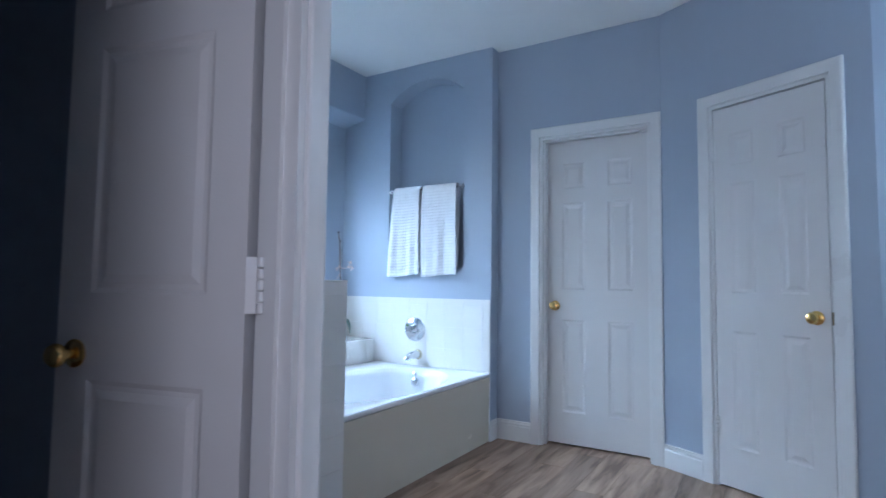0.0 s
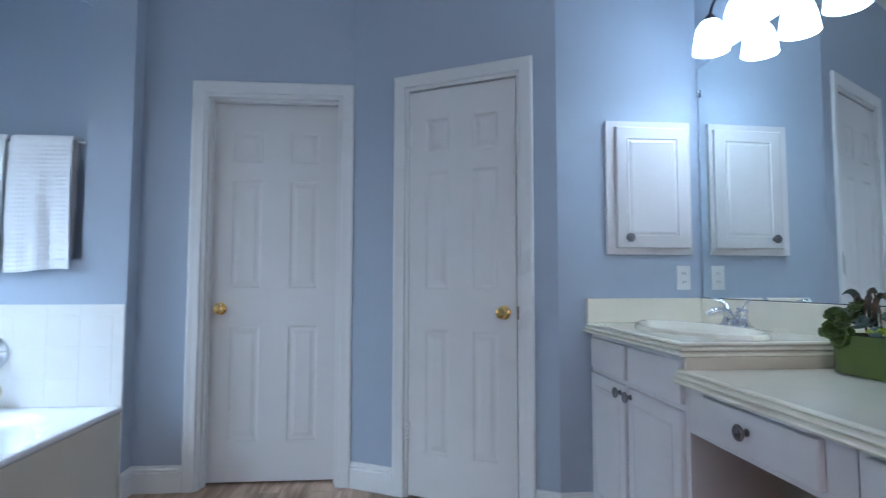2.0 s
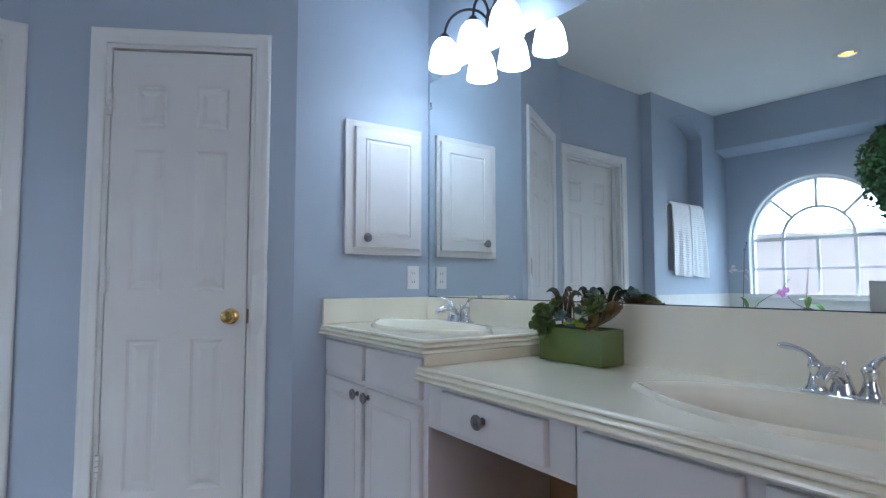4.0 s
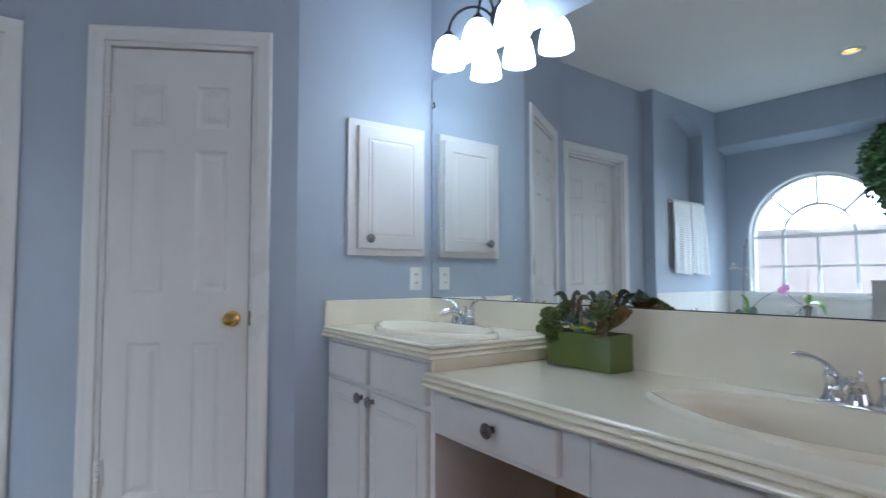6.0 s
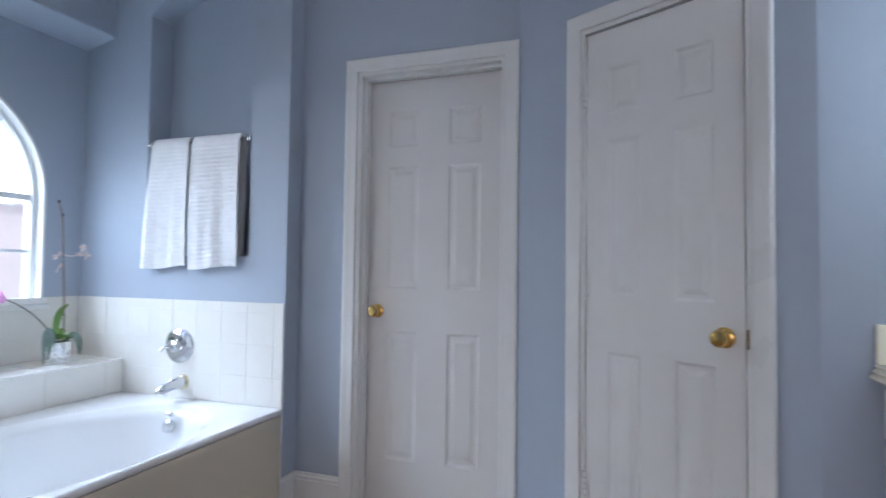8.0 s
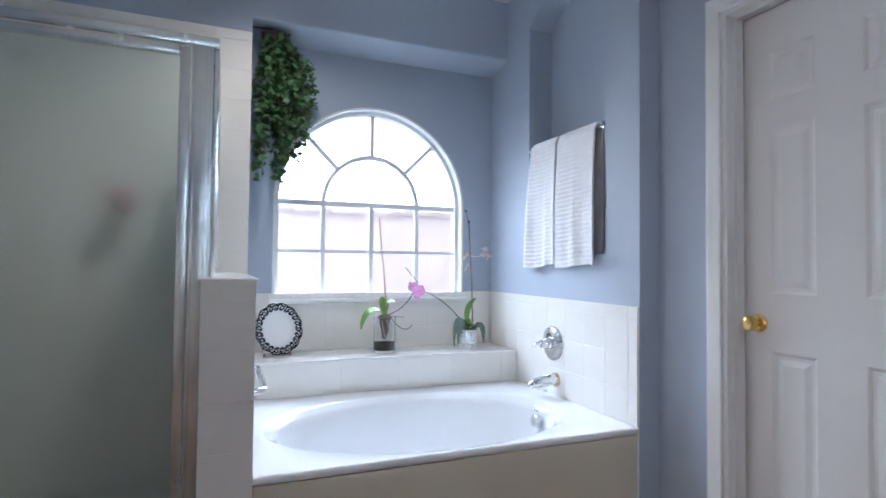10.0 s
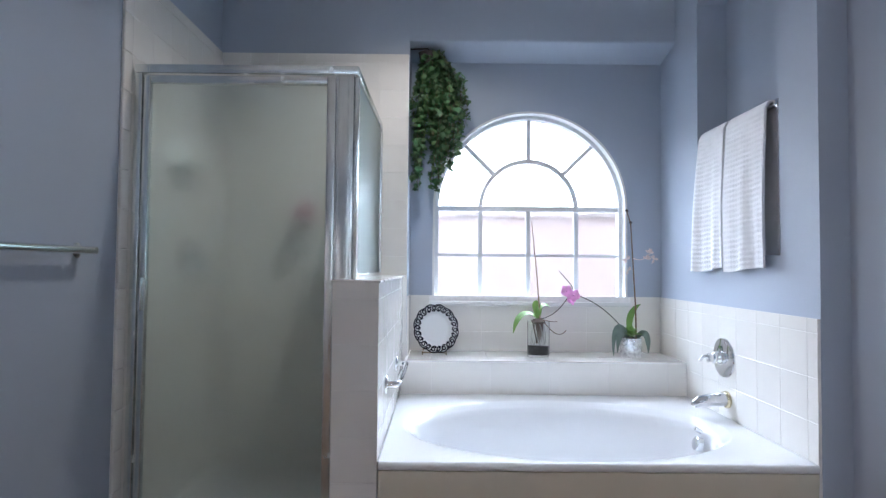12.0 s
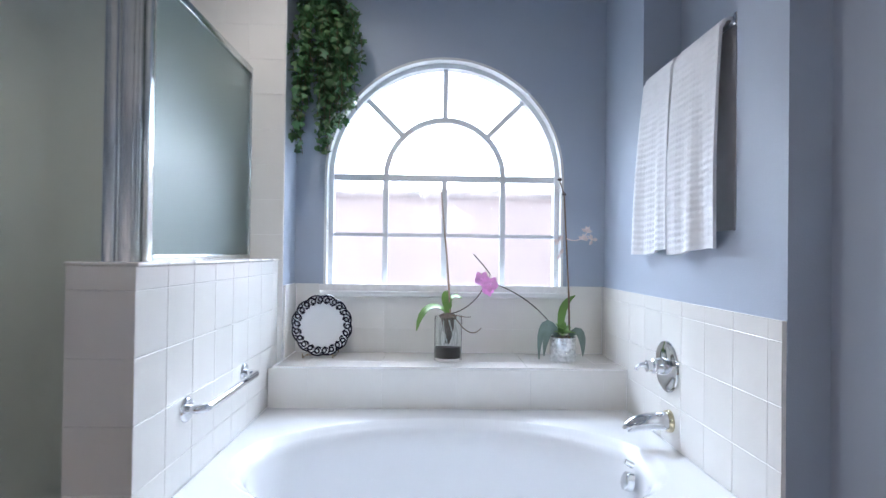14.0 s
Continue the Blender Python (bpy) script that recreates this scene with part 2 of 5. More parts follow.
# window wall with its arched opening
WC, WR, W_SILL, W_SPRING = 2.677, 0.571, 0.902, 1.463
mw = frame_on((X_WIN, 0, 0), (0, 1, 0), (1, 0, 0))
bm = bmesh.new()
prism(bm, [(1.70, 0), (WC - WR, 0), (WC - WR, W_SPRING), (WC - WR, CEILING), (1.70, CEILING)], -0.16, 0, mw)
prism(bm, [(WC + WR, 0), (3.6, 0), (3.6, CEILING), (WC + WR, CEILING)], -0.16, 0, mw)
prism(bm, [(WC - WR, 0), (WC + WR, 0), (WC + WR, W_SILL), (WC - WR, W_SILL)], -0.16, 0, mw)
N = 40
ring = [(WC - WR * math.cos(math.pi * i / N), W_SPRING + WR * math.sin(math.pi * i / N)) for i in range(N + 1)]
prism(bm, ring + [(WC + WR, CEILING), (WC - WR, CEILING)], -0.16, 0, mw)
wall("wall_window", bm, "pale blue painted wall with an arched window")
bm = prism(bmesh.new(), [(X_WIN, 2.318), (X_SOFFIT - 0.012, 2.363), (X_SOFFIT - 0.003, 2.367), (X_SOFFIT, 2.376), (X_SOFFIT, CEILING), (X_WIN, CEILING)], -Y_TUB, -1.972, Matrix(((1, 0, 0, 0), (0, 0, -1, 0), (0, 1, 0, 0), (0, 0, 0, 1))))
wall("soffit", bm, "pale blue painted soffit over the window alcove")
wall("wall_shower_back", one_box(X_WIN - 0.16, X_SOFFIT, 0.79, 1.972, 0, CEILING), "pale blue painted wall behind the shower and ivy")
wall("wall_south", one_box(-2.79, X_CLOSET, Y_SOUTH - 0.045, Y_SOUTH, 0, CEILING), "pale blue painted wall with a towel bar")

# tub end wall with the arched towel niche
NX0, NX1, NZ0, NZS, NZT, ND = -2.53, -1.868, 1.168, 2.455, 2.59, 0.15
mt = frame_on((0, Y_TUB, 0), (1, 0, 0), (0, -1, 0))
bm = bmesh.new()
prism(bm, [(X_WIN - 0.16, 0), (NX0, 0), (NX0, CEILING), (X_WIN - 0.16, CEILING)], -0.3, 0, mt)
prism(bm, [(NX1, 0), (X_JOG, 0), (X_JOG, CEILING), (NX1, CEILING)], -0.3, 0, mt)
prism(bm, [(NX0, 0), (NX1, 0), (NX1, NZ0), (NX0, NZ0)], -0.3, 0, mt)
half, rise = (NX1 - NX0) / 2, NZT - NZS
rad = (half * half + rise * rise) / (2 * rise)
ang = math.asin(half / rad)
ring = [((NX0 + NX1) / 2 + rad * math.sin(a), NZT - rad + rad * math.cos(a)) for a in (-ang + 2 * ang * i / 20 for i in range(21))]
prism(bm, ring + [(NX1, CEILING), (NX0, CEILING)], -0.3, 0, mt)
prism(bm, [(NX0, NZ0), (NX1, NZ0), (NX1, CEILING - 0.1), (NX0, CEILING - 0.1)], -0.3, -ND, mt)
wall("wall_tub_end", bm, "pale blue painted wall with an arched towel niche")


def wall_with_door(name, m, u0, u1, d0, d1, top, label, thick=0.12):
    bm = bmesh.new()
    if d0 > u0:
        prism(bm, [(u0, 0), (d0, 0), (d0, CEILING), (u0, CEILING)], -thick, 0, m)
    if u1 > d1:
        prism(bm, [(d1, 0), (u1, 0), (u1, CEILING), (d1, CEILING)], -thick, 0, m)
    prism(bm, [(d0, top), (d1, top), (d1, CEILING), (d0, CEILING)], -thick, 0, m)
    return wall(name, bm, label)


def panelled_leaf(width, height, recess=True):
    """A panelled leaf: u across, v up, w out of the face (0 is the face)."""
    st, mid = 0.108 * width / 0.68, 0.148 * width / 0.68
    pw = (width - 2 * st - mid) / 2
    us = [0, st, st + pw, st + pw + mid, width - st, width]
    cols = (1, 3)
    if width < 0.54:
        us, cols = [0, 0.10, width - 0.10, width], (1,)
    vs = [0, 0.205, 0.81, 1.01, 1.595, 1.69, 1.865, height]
    bm = bmesh.new()
    grid = [[bm.verts.new((u, v, 0)) for u in us] for v in vs]
    panels = []
    for j in range(len(vs) - 1):
        for i in range(len(us) - 1):
            fc = bm.faces.new((grid[j][i], grid[j][i + 1], grid[j + 1][i + 1], grid[j + 1][i]))
            if i in cols and j in (1, 3, 5):
                panels.append(fc)
    back = bmesh.ops.extrude_face_region(bm, geom=bm.faces[:])
    bmesh.ops.translate(bm, vec=(0, 0, -0.035), verts=[g for g in back["geom"] if isinstance(g, bmesh.types.BMVert)])
    bmesh.ops.recalc_face_normals(bm, faces=bm.faces)
    panels = [fc for fc in bm.faces if abs(fc.calc_center_median().z) < 1e-5 and fc.normal.z > 0.9 and any(abs(fc.calc_center_median().x - (us[i] + us[i + 1]) / 2) < 1e-4 for i in cols) and any(abs(fc.calc_center_median().y - (vs[j] + vs[j + 1]) / 2) < 1e-4 for j in (1, 3, 5))]
    bmesh.ops.inset_individual(bm, faces=panels, thickness=0.016, depth=-0.0058)
    rects = [(us[i] + 0.016, us[i + 1] - 0.016, vs[j] + 0.016, vs[j + 1] - 0.016) for i in cols for j in (1, 3, 5)]
    return bm, rects


def raised_panel(w, h, lift=0.0045, slope=0.026):
    bm = bmesh.new()
    a = [bm.verts.new((x, y, -0.002)) for x, y in ((0.002, 0.002), (w - 0.002, 0.002), (w - 0.002, h - 0.002), (0.002, h - 0.002))]
    b = [bm.verts.new((x, y, lift)) for x, y in ((slope, slope), (w - slope, slope), (w - slope, h - slope), (slope, h - slope))]
    bm.faces.new(b)
    bm.faces.new(a[::-1])
    for i in range(4):
        j = (i + 1) % 4
        bm.faces.new((a[i], a[j], b[j], b[i]))
    return bm


KNOB = [(0, 0.0), (0.033, 0.0), (0.033, 0.004), (0.028, 0.009), (0.012, 0.011), (0.011, 0.028), (0.016, 0.032), (0.026, 0.04), (0.0275, 0.05), (0.023, 0.058), (0.012, 0.0615), (0, 0.062)]


def casing(m, d0, d1, top, parent, width=0.062, depth=0.018):
    """Door casing with a stepped profile round an opening, in three mitred pieces."""
    prof = [(0.0, 0.010), (0.004, 0.0130), (0.03, 0.0146), (0.040, 0.0164), (width - 0.010, depth), (width - 0.004, depth - 0.0015), (width, depth - 0.006)]
    for name in ("casing", "casing", "head_casing"):
        side = 0 if name == "head_casing" else (1 if parent.get("left_done") else -1)
        bm = bmesh.new()
        rows = []
        for off, d in [(0.0, 0.0)] + prof + [(width, 0.0)]:
            if side == -1:
                ends = ((d0 - off, 0), (d0 - off, top + off))
            elif side == 1:
                ends = ((d1 + off, 0), (d1 + off, top + off))
            else:
                ends = ((d0 - off, top + off), (d1 + off, top + off))
            rows.append([bm.verts.new(m @ Vector((u, v, d + 0.0005))) for u, v in ends])
        for p, q in zip(rows, rows[1:] + rows[:1]):
            bm.faces.new((p[0], p[1], q[1], q[0]))
        bm.faces.new([r[0] for r in rows])
        bm.faces.new([r[1] for r in rows][::-1])
        part(name, bm, TRIM, parent)
        parent["left_done"] = 1
    del parent["left_done"]


def jambs(m, d0, d1, top, parent, thick=0.12, stop=-0.06, t=0.018):
    for a, b in ((d0, d0 + t), (d1 - t, d1)):
        bm = prism(bmesh.new(), [(a, 0), (b, 0), (b, top), (a, top)], -thick, 0.0, m)
        part("jamb", bm, TRIM, parent)
    part("head_jamb", prism(bmesh.new(), [(d0 + t, top - t), (d1 - t, top - t), (d1 - t, top), (d0 + t, top)], -thick, 0.0, m), TRIM, parent)
    if stop is not None:
        for a, b in ((d0 + t, d0 + t + 0.011), (d1 - t - 0.011, d1 - t)):
            part("door_stop", prism(bmesh.new(), [(a, 0), (b, 0), (b, top - t), (a, top - t)], stop, stop + 0.035, m), TRIM, parent)
        part("door_stop", prism(bmesh.new(), [(d0 + t + 0.011, top - t - 0.011), (d1 - t - 0.011, top - t - 0.011), (d1 - t - 0.011, top - t), (d0 + t + 0.011, top - t)], stop, stop + 0.035, m), TRIM, parent)


def hinge(parent, m, u, v, h=0.108, hw=0.016):
    """Butt hinge: two plates and a knuckle in rings; u across, v its middle height."""
    hg = part("hinge", prism(bmesh.new(), [(u - hw, v - h / 2), (u + hw, v - h / 2), (u + hw, v + h / 2), (u - hw, v + h / 2)], -0.001, 0.003, m), TRIM, parent, "white painted butt hinge")
    bm = bmesh.new()
    for k in range(5):
        z0, z1 = v - h / 2 + k * h / 5 + 0.0016, v - h / 2 + (k + 1) * h / 5 - 0.0016
        lathe([(0, z0), (0.0105, z0), (0.0105, z1), (0, z1)], m @ Matrix(((1, 0, 0, u), (0, 0, 1, 0), (0, -1, 0, 0.011), (0, 0, 0, 1))), 10, bm)
    part("knuckle", bm, TRIM, hg, smooth=True)
    return hg


def make_door(name, m, d0, d1, top, leaf_w, leaf_u, hinge_left, knob_v, label, thick=0.12, hinges=False, stop=-0.06, w_face=0.0, width=0.062):
    door = empty(name)
    tagged(door, label, "door", kind="structure")
    casing(m, d0, d1, top, door, width)
    jambs(m, d0, d1, top, door, thick, stop)
    bm, rects = panelled_leaf(leaf_w, 2.014)
    leaf = part("leaf", bm, DOOR, door)
    leaf.matrix_basis = m @ Matrix.Translation((leaf_u, 0.012, w_face))
    for a, b, c, d in rects:
        p = part("panel", raised_panel(b - a, d - c), DOOR, leaf)
        p.matrix_basis = Matrix.Translation((a, c, -0.005))
    ku = leaf_w - 0.06 if hinge_left else 0.06
    k = part("knob", lathe(KNOB, seg=28), BRASS, leaf, "polished brass knob", smooth=True)
    k.matrix_basis = Matrix.Translation((ku, knob_v - 0.012, 0))
    if hinges:
        sv = m @ Matrix.Translation((0, 0, w_face))
        part("strike_plate", prism(bmesh.new(), [(leaf_u + leaf_w + 0.003, knob_v - 0.03), (leaf_u + leaf_w + 0.012, knob_v - 0.03), (leaf_u + leaf_w + 0.012, knob_v + 0.03), (leaf_u + leaf_w + 0.003, knob_v + 0.03)], 0.0015, 0.0026, sv), WIREB, door, "tarnished brass strike plate")
        hu = leaf_u if hinge_left else leaf_u + leaf_w
        for v in (0.315, 1.067, 1.80):
            hinge(door, m @ Matrix.Translation((0, 0, w_face)), hu - 0.002, v)
    return door, leaf


# door 1, set back in the north wall
m1 = frame_on((0, Y_DOORS, 0), (1, 0, 0), (0, -1, 0))
D1A, D1B, DTOP = -1.338, -0.622, 2.055
wall_with_door("wall_doors", m1, X_JOG, -0.50, D1A, D1B, DTOP, "pale blue painted wall round a white door")
wall("wall_jog", one_box(X_JOG - 0.001, X_JOG, Y_TUB + 0.3, Y_DOORS + 0.3, 0, CEILING), "pale blue painted wall end")
make_door("door_1", m1, D1A, D1B, DTOP, 0.676, D1A + 0.02, False, 0.915, "closed white six-panel door with a brass knob", stop=-0.0801 - 0.035 + 0.04, w_face=-0.082)

# door 2, in the slanting wall
m2 = frame_on(A0, ANG_U, ANG_N)
LEN = (A1 - A0).length
D2A, D2B = 0.312, 0.915
wall_with_door("wall_slant", m2, 0.0, LEN, D2A, D2B, DTOP, "pale blue painted slanting wall round a white door")
make_door("door_2", m2, D2A, D2B, DTOP, 0.557, D2A + 0.023, True, 0.915, "closed white six-panel linen closet door with a brass knob", hinges=True, stop=-0.075, w_face=-0.002)

wall("wall_vanity_end", one_box(A1.x, X_EAST + 0.12, Y_VAN, Y_VAN + 0.12, 0, CEILING), "pale blue painted wall with a medicine cabinet")
MSKEW = Matrix.Translation((X_EAST, 2.5, 0)) @ pose(0, 0, 0, 0, 0, 1.75) @ Matrix.Translation((-X_EAST, -2.5, 0))
wall("wall_mirror", one_box(X_EAST, X_EAST + 0.12, -1.4, Y_VAN + 0.05, 0, CEILING, m=MSKEW), "pale blue painted wall behind the vanity")
# unseen wall, added here so the fill lamp in its opening reaches the closet leaf
me_ = frame_on((0, -0.44, 0), (-1, 0, 0), (0, 1, 0))
wall_with_door("wall_entry", me_, -X_EAST - 0.2, 2.4, -0.48, 0.40, 2.06, "unseen blue painted wall added round the entry fill lamp's opening")
# unseen blockers, added to keep a sun patch off the closet leaf
for nm, b in (("wall_sun_block_back", (-1.2, 1.3, -1.4, -1.3, 0, CEILING)), ("wall_sun_block_side", (-1.2, -1.1, -1.3, -0.56, 0, CEILING))):
    wall(nm, one_box(*b), "unseen wall added outside the entry to block the sun")
wall("wall_closet_back", one_box(-2.5, -2.4, -0.56, Y_SOUTH - 0.045, 0, CEILING), "pale blue painted closet wall")
# unseen walls, added so no outdoor light leaks through the door gaps
for nm, b in (("wall_behind_doors", (-1.8, 1.3, 4.4, 4.5, 0, CEILING)), ("wall_behind_side", (-1.95, -1.80, 3.75, 4.5, 0, CEILING)), ("wall_behind_end", (1.2, 1.32, 3.154, 4.5, 0, CEILING))):
    wall(nm, one_box(*b), "unseen wall added behind the doors to stop light leaks")

# closet door, standing open into the dark closet
m3 = frame_on((X_CLOSET, 0, 0), (0, 1, 0), (1, 0, 0))
D3A, D3B = 0.302, 0.872
wall_with_door("wall_closet", m3, -0.44, Y_SOUTH - 0.0, D3A, D3B, DTOP, "pale blue painted wall round the open closet door", 0.11)
door3, leaf3 = make_door("door_3", m3, D3A, D3B, DTOP, 0.53, D3A + 0.02, False, 0.915, "narrow white three-panel closet door with a brass knob, standing open", thick=0.11, stop=-0.075, width=0.056)
hx, hy, swing = X_CLOSET - 0.112, D3B - 0.026, radians(13)
lu = Vector((math.cos(swing), math.sin(swing), 0))
leaf3.matrix_basis = frame_on(Vector((hx, hy - 0.004, 0.012)) - 0.544 * lu, lu, (lu.y, -lu.x, 0))
m3h = frame_on((hx + 0.006, hy - 0.003, 0), (0.64, 0.77, 0), (0.77, -0.64, 0))
for v in (0.315, 1.045, 1.80):
    hinge(door3, m3h, 0.016, v, 0.118, 0.032)
for kn in leaf3.children:
    if kn.name.startswith("knob"):
        kn.location.z, kn.location.y = 0.0, 0.868
k3 = part("knob", lathe(KNOB, seg=28), BRASS, leaf3, "polished brass knob", smooth=True)
k3.matrix_basis = Matrix.Translation((0.06, 0.868, -0.035)) @ pose(0, 0, 0, 180)


# ---- baseboards ----
def baseboard(p, q, n):
    p, q, n = Vector((*p, 0)), Vector((*q, 0)), Vector((*n, 0)).normalized()
    u = (q - p).normalized()
    m = Matrix((n, Vector((0, 0, 1)), u)).transposed().to_4x4()
    m.translation = p
    bm = prism(bmesh.new(), [(0.0005, 0), (0.014, 0), (0.014, 0.098), (0.011, 0.104), (0.0125, 0.109), (0.0125, 0.116), (0.008, 0.122), (0.007, 0.132), (0.0005, 0.134)], 0, (q - p).length, m)
    tagged(mesh_object("baseboard", bm, TRIM), "white painted moulded baseboard", "baseboard", kind="structure")


baseboard((X_JOG, Y_DOORS), (D1A - 0.063, Y_DOORS), (0, -1))
baseboard((X_JOG, Y_TUB - 0.02), (X_JOG, Y_DOORS - 0.015), (1, 0))
baseboard(A0.xy + 0.005 * ANG_U.xy, A0.xy + (D2A - 0.063) * ANG_U.xy, ANG_N.xy)
baseboard(A0.xy + (D2B + 0.063) * ANG_U.xy, A1.xy, ANG_N.xy)
baseboard((A1.x, Y_VAN), (0.56, Y_VAN), (0, -1))
baseboard((-1.85, Y_SOUTH), (X_CLOSET, Y_SOUTH), (0, 1))
baseboard((X_CLOSET, -0.44), (X_CLOSET, D3A - 0.063), (1, 0))
baseboard((-2.4, Y_SOUTH - 0.045), (-1.0, Y_SOUTH - 0.045), (0, -1))


# ---- tub ----
def sheet_with_oval(bm, x0, x1, y0, y1, z, cx, cy, a, b, n=64, power=(1.0, 1.0), back=None):
    """A flat sheet with an oval hole; gives the ring of the hole. power and back shape its two halves along x."""
    inner, outer = [], []
    for i in range(n):
        t = 2 * math.pi * i / n
        dx, dy = math.cos(t), math.sin(t)
        ox_, oy_ = (-a * abs(dx) ** power[0] if dx < 0 else (back or a) * dx ** power[1]), b * dy
        inner.append(bm.verts.new((cx + ox_, cy + oy_, z)))
        dx, dy = ox_, oy_
        s = min(((x1 - cx) / dx if dx > 1e-9 else (x0 - cx) / dx if dx < -1e-9 else 1e9), ((y1 - cy) / dy if dy > 1e-9 else (y0 - cy) / dy if dy < -1e-9 else 1e9))
        outer.append(bm.verts.new((cx + s * dx, cy + s * dy, z)))
    for i in range(n):
        j = (i + 1) % n
        bm.faces.new((inner[i], inner[j], outer[j], outer[i]))
    for sx, sy in ((x0, y0), (x1, y0), (x1, y1), (x0, y1)):
        best = sorted(range(n), key=lambda i: (outer[i].co.x - sx) ** 2 + (outer[i].co.y - sy) ** 2)[:6]
        for i in best:
            j = (i + 1) % n
            p, q = outer[i].co, outer[j].co
            if abs(p.x - q.x) > 1e-6 and abs(p.y - q.y) > 1e-6:
                bm.faces.new((outer[i], outer[j], bm.verts.new((sx, sy, z))))
                break
    return inner


def bowl(bm, ring, cx, cy, steps):
    """Rings going down from a hole: (scale x, scale y, drop, shift x, shift y)."""
    base = [v.co.copy() for v in ring]
    prev = ring
    for sx, sy, dz, hx_, hy_ in steps:
        cur = [bm.verts.new((cx + hx_ + (c.x - cx) * sx, cy + hy_ + (c.y - cy) * sy, c.z + dz)) for c in base]
        for i in range(len(cur)):
            j = (i + 1) % len(cur)
            bm.faces.new((prev[j], prev[i], cur[i], cur[j]))
        prev = cur
    bm.faces.new(prev)


tub = empty("bathtub", (-2.1, 2.68, 0))
tagged(tub, "white oval drop-in bathtub with a cream apron", "bathtub")
TY0, TY1, TX1 = PONY_Y1 + 0.002, Y_TUB - 0.012, -2.64
CX, CY, AX, BY = -2.10, 2.675, 0.385, 0.625
bm = bmesh.new()
hole = sheet_with_oval(bm, TX1, TUB_X, TY0, TY1, TUB_Z, CX, CY, AX + 0.045, BY + 0.045, 96)
bowl(bm, hole, CX, CY, [(0.975, 0.985, -0.004, 0, 0), (0.95, 0.965, -0.014, 0, 0), (0.92, 0.945, -0.022, 0, 0), (0.895, 0.93, -0.03, 0, 0), (0.875, 0.915, -0.05, 0, 0), (0.85, 0.89, -0.12, 0, 0), (0.80, 0.84, -0.24, 0, 0), (0.74, 0.78, -0.33, 0, 0), (0.62, 0.68, -0.375, 0, 0), (0.4, 0.45, -0.39, 0, 0)])
bmesh.ops.remove_doubles(bm, verts=bm.verts, dist=1e-5)
local(tub, mesh_object("basin", bm, TUB, 50))
bm = bmesh.new()
prism(bm, [(TUB_X, TUB_Z - 0.028), (TUB_X + 0.006, TUB_Z - 0.026), (TUB_X + 0.010, TUB_Z - 0.016), (TUB_X + 0.009, TUB_Z - 0.006), (TUB_X + 0.003, TUB_Z), (TUB_X, TUB_Z - 0.0005)], -TY1, -TY0, Matrix(((1, 0, 0, 0), (0, 0, -1, 0), (0, 1, 0, 0), (0, 0, 0, 1))))
local(tub, mesh_object("rim", bm, TUB, 60))
bm = bmesh.new()
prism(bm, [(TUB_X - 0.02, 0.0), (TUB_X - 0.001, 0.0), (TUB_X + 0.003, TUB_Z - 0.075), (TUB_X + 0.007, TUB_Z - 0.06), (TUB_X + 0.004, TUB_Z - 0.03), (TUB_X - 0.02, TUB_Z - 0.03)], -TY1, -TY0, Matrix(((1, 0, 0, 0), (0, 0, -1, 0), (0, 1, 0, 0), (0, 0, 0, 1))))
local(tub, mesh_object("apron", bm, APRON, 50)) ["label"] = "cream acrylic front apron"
bm = lathe([(0, 0.014), (0.020, 0.014), (0.029, 0.009), (0.031, -0.012)], Matrix.Translation((-2.135, 3.252, 0.372)) @ pose(0, 0, 0, 75, 0, 0), 24)
lathe([(0, 0.02), (0.009, 0.018), (0.010, -0.01)], Matrix.Translation((-2.14, 3.262, 0.425)) @ pose(0, 0, 0, 60, 0, 0), 14, bm)
local(tub, mesh_object("overflow_plate", bm, CHROME, True))["label"] = "chrome overflow plate"

# ---- half wall, ledge and window wall tile, setting for the tiles ----
pony = wall("half_wall", one_box(-2.79, PONY_X - 0.003, PONY_Y0 + 0.003, PONY_Y1 - 0.003, 0, PONY_Z - 0.003), "half-height wall clad in white tile", GROUT)
ledge = wall("tub_ledge", one_box(X_WIN, TX1 - 0.003, 1.972, Y_TUB, 0, 0.6245), "tiled ledge behind the bathtub", GROUT)


# ---- window ----
window = empty("window_1", (X_WIN - 0.10, WC, W_SILL))
tagged(window, "arched white window with a sunburst grille, bright daylight", "window", kind="structure")
XG = X_WIN - 0.085
mg = frame_on((XG, 0, 0), (0, 1, 0), (1, 0, 0))


def arch_band(bm, r0, r1, w0, w1, a0=0.0, a1=180.0, n=40, cz=W_SPRING):
    for i in range(n):
        t, s = radians(a0 + (a1 - a0) * i / n), radians(a0 + (a1 - a0) * (i + 1) / n)
        prism(bm, [(WC - r * math.cos(q), cz + r * math.sin(q)) for r, q in ((r0, t), (r1, t), (r1, s), (r0, s))], w0, w1, mg)
    bmesh.ops.remove_doubles(bm, verts=bm.verts, dist=1e-5)


bm = bmesh.new()
arch_band(bm, WR - 0.034, WR, -0.03, 0.03)
prism(bm, [(WC - WR, W_SILL), (WC - WR + 0.034, W_SILL), (WC - WR + 0.034, W_SPRING), (WC - WR, W_SPRING)], -0.03, 0.03, mg)
prism(bm, [(WC + WR - 0.034, W_SILL), (WC + WR, W_SILL), (WC + WR, W_SPRING), (WC + WR - 0.034, W_SPRING)], -0.03, 0.03, mg)
prism(bm, [(WC - WR + 0.034, W_SILL), (WC + WR - 0.034, W_SILL), (WC + WR - 0.034, W_SILL + 0.022), (WC - WR + 0.034, W_SILL + 0.022)], -0.03, 0.03, mg)
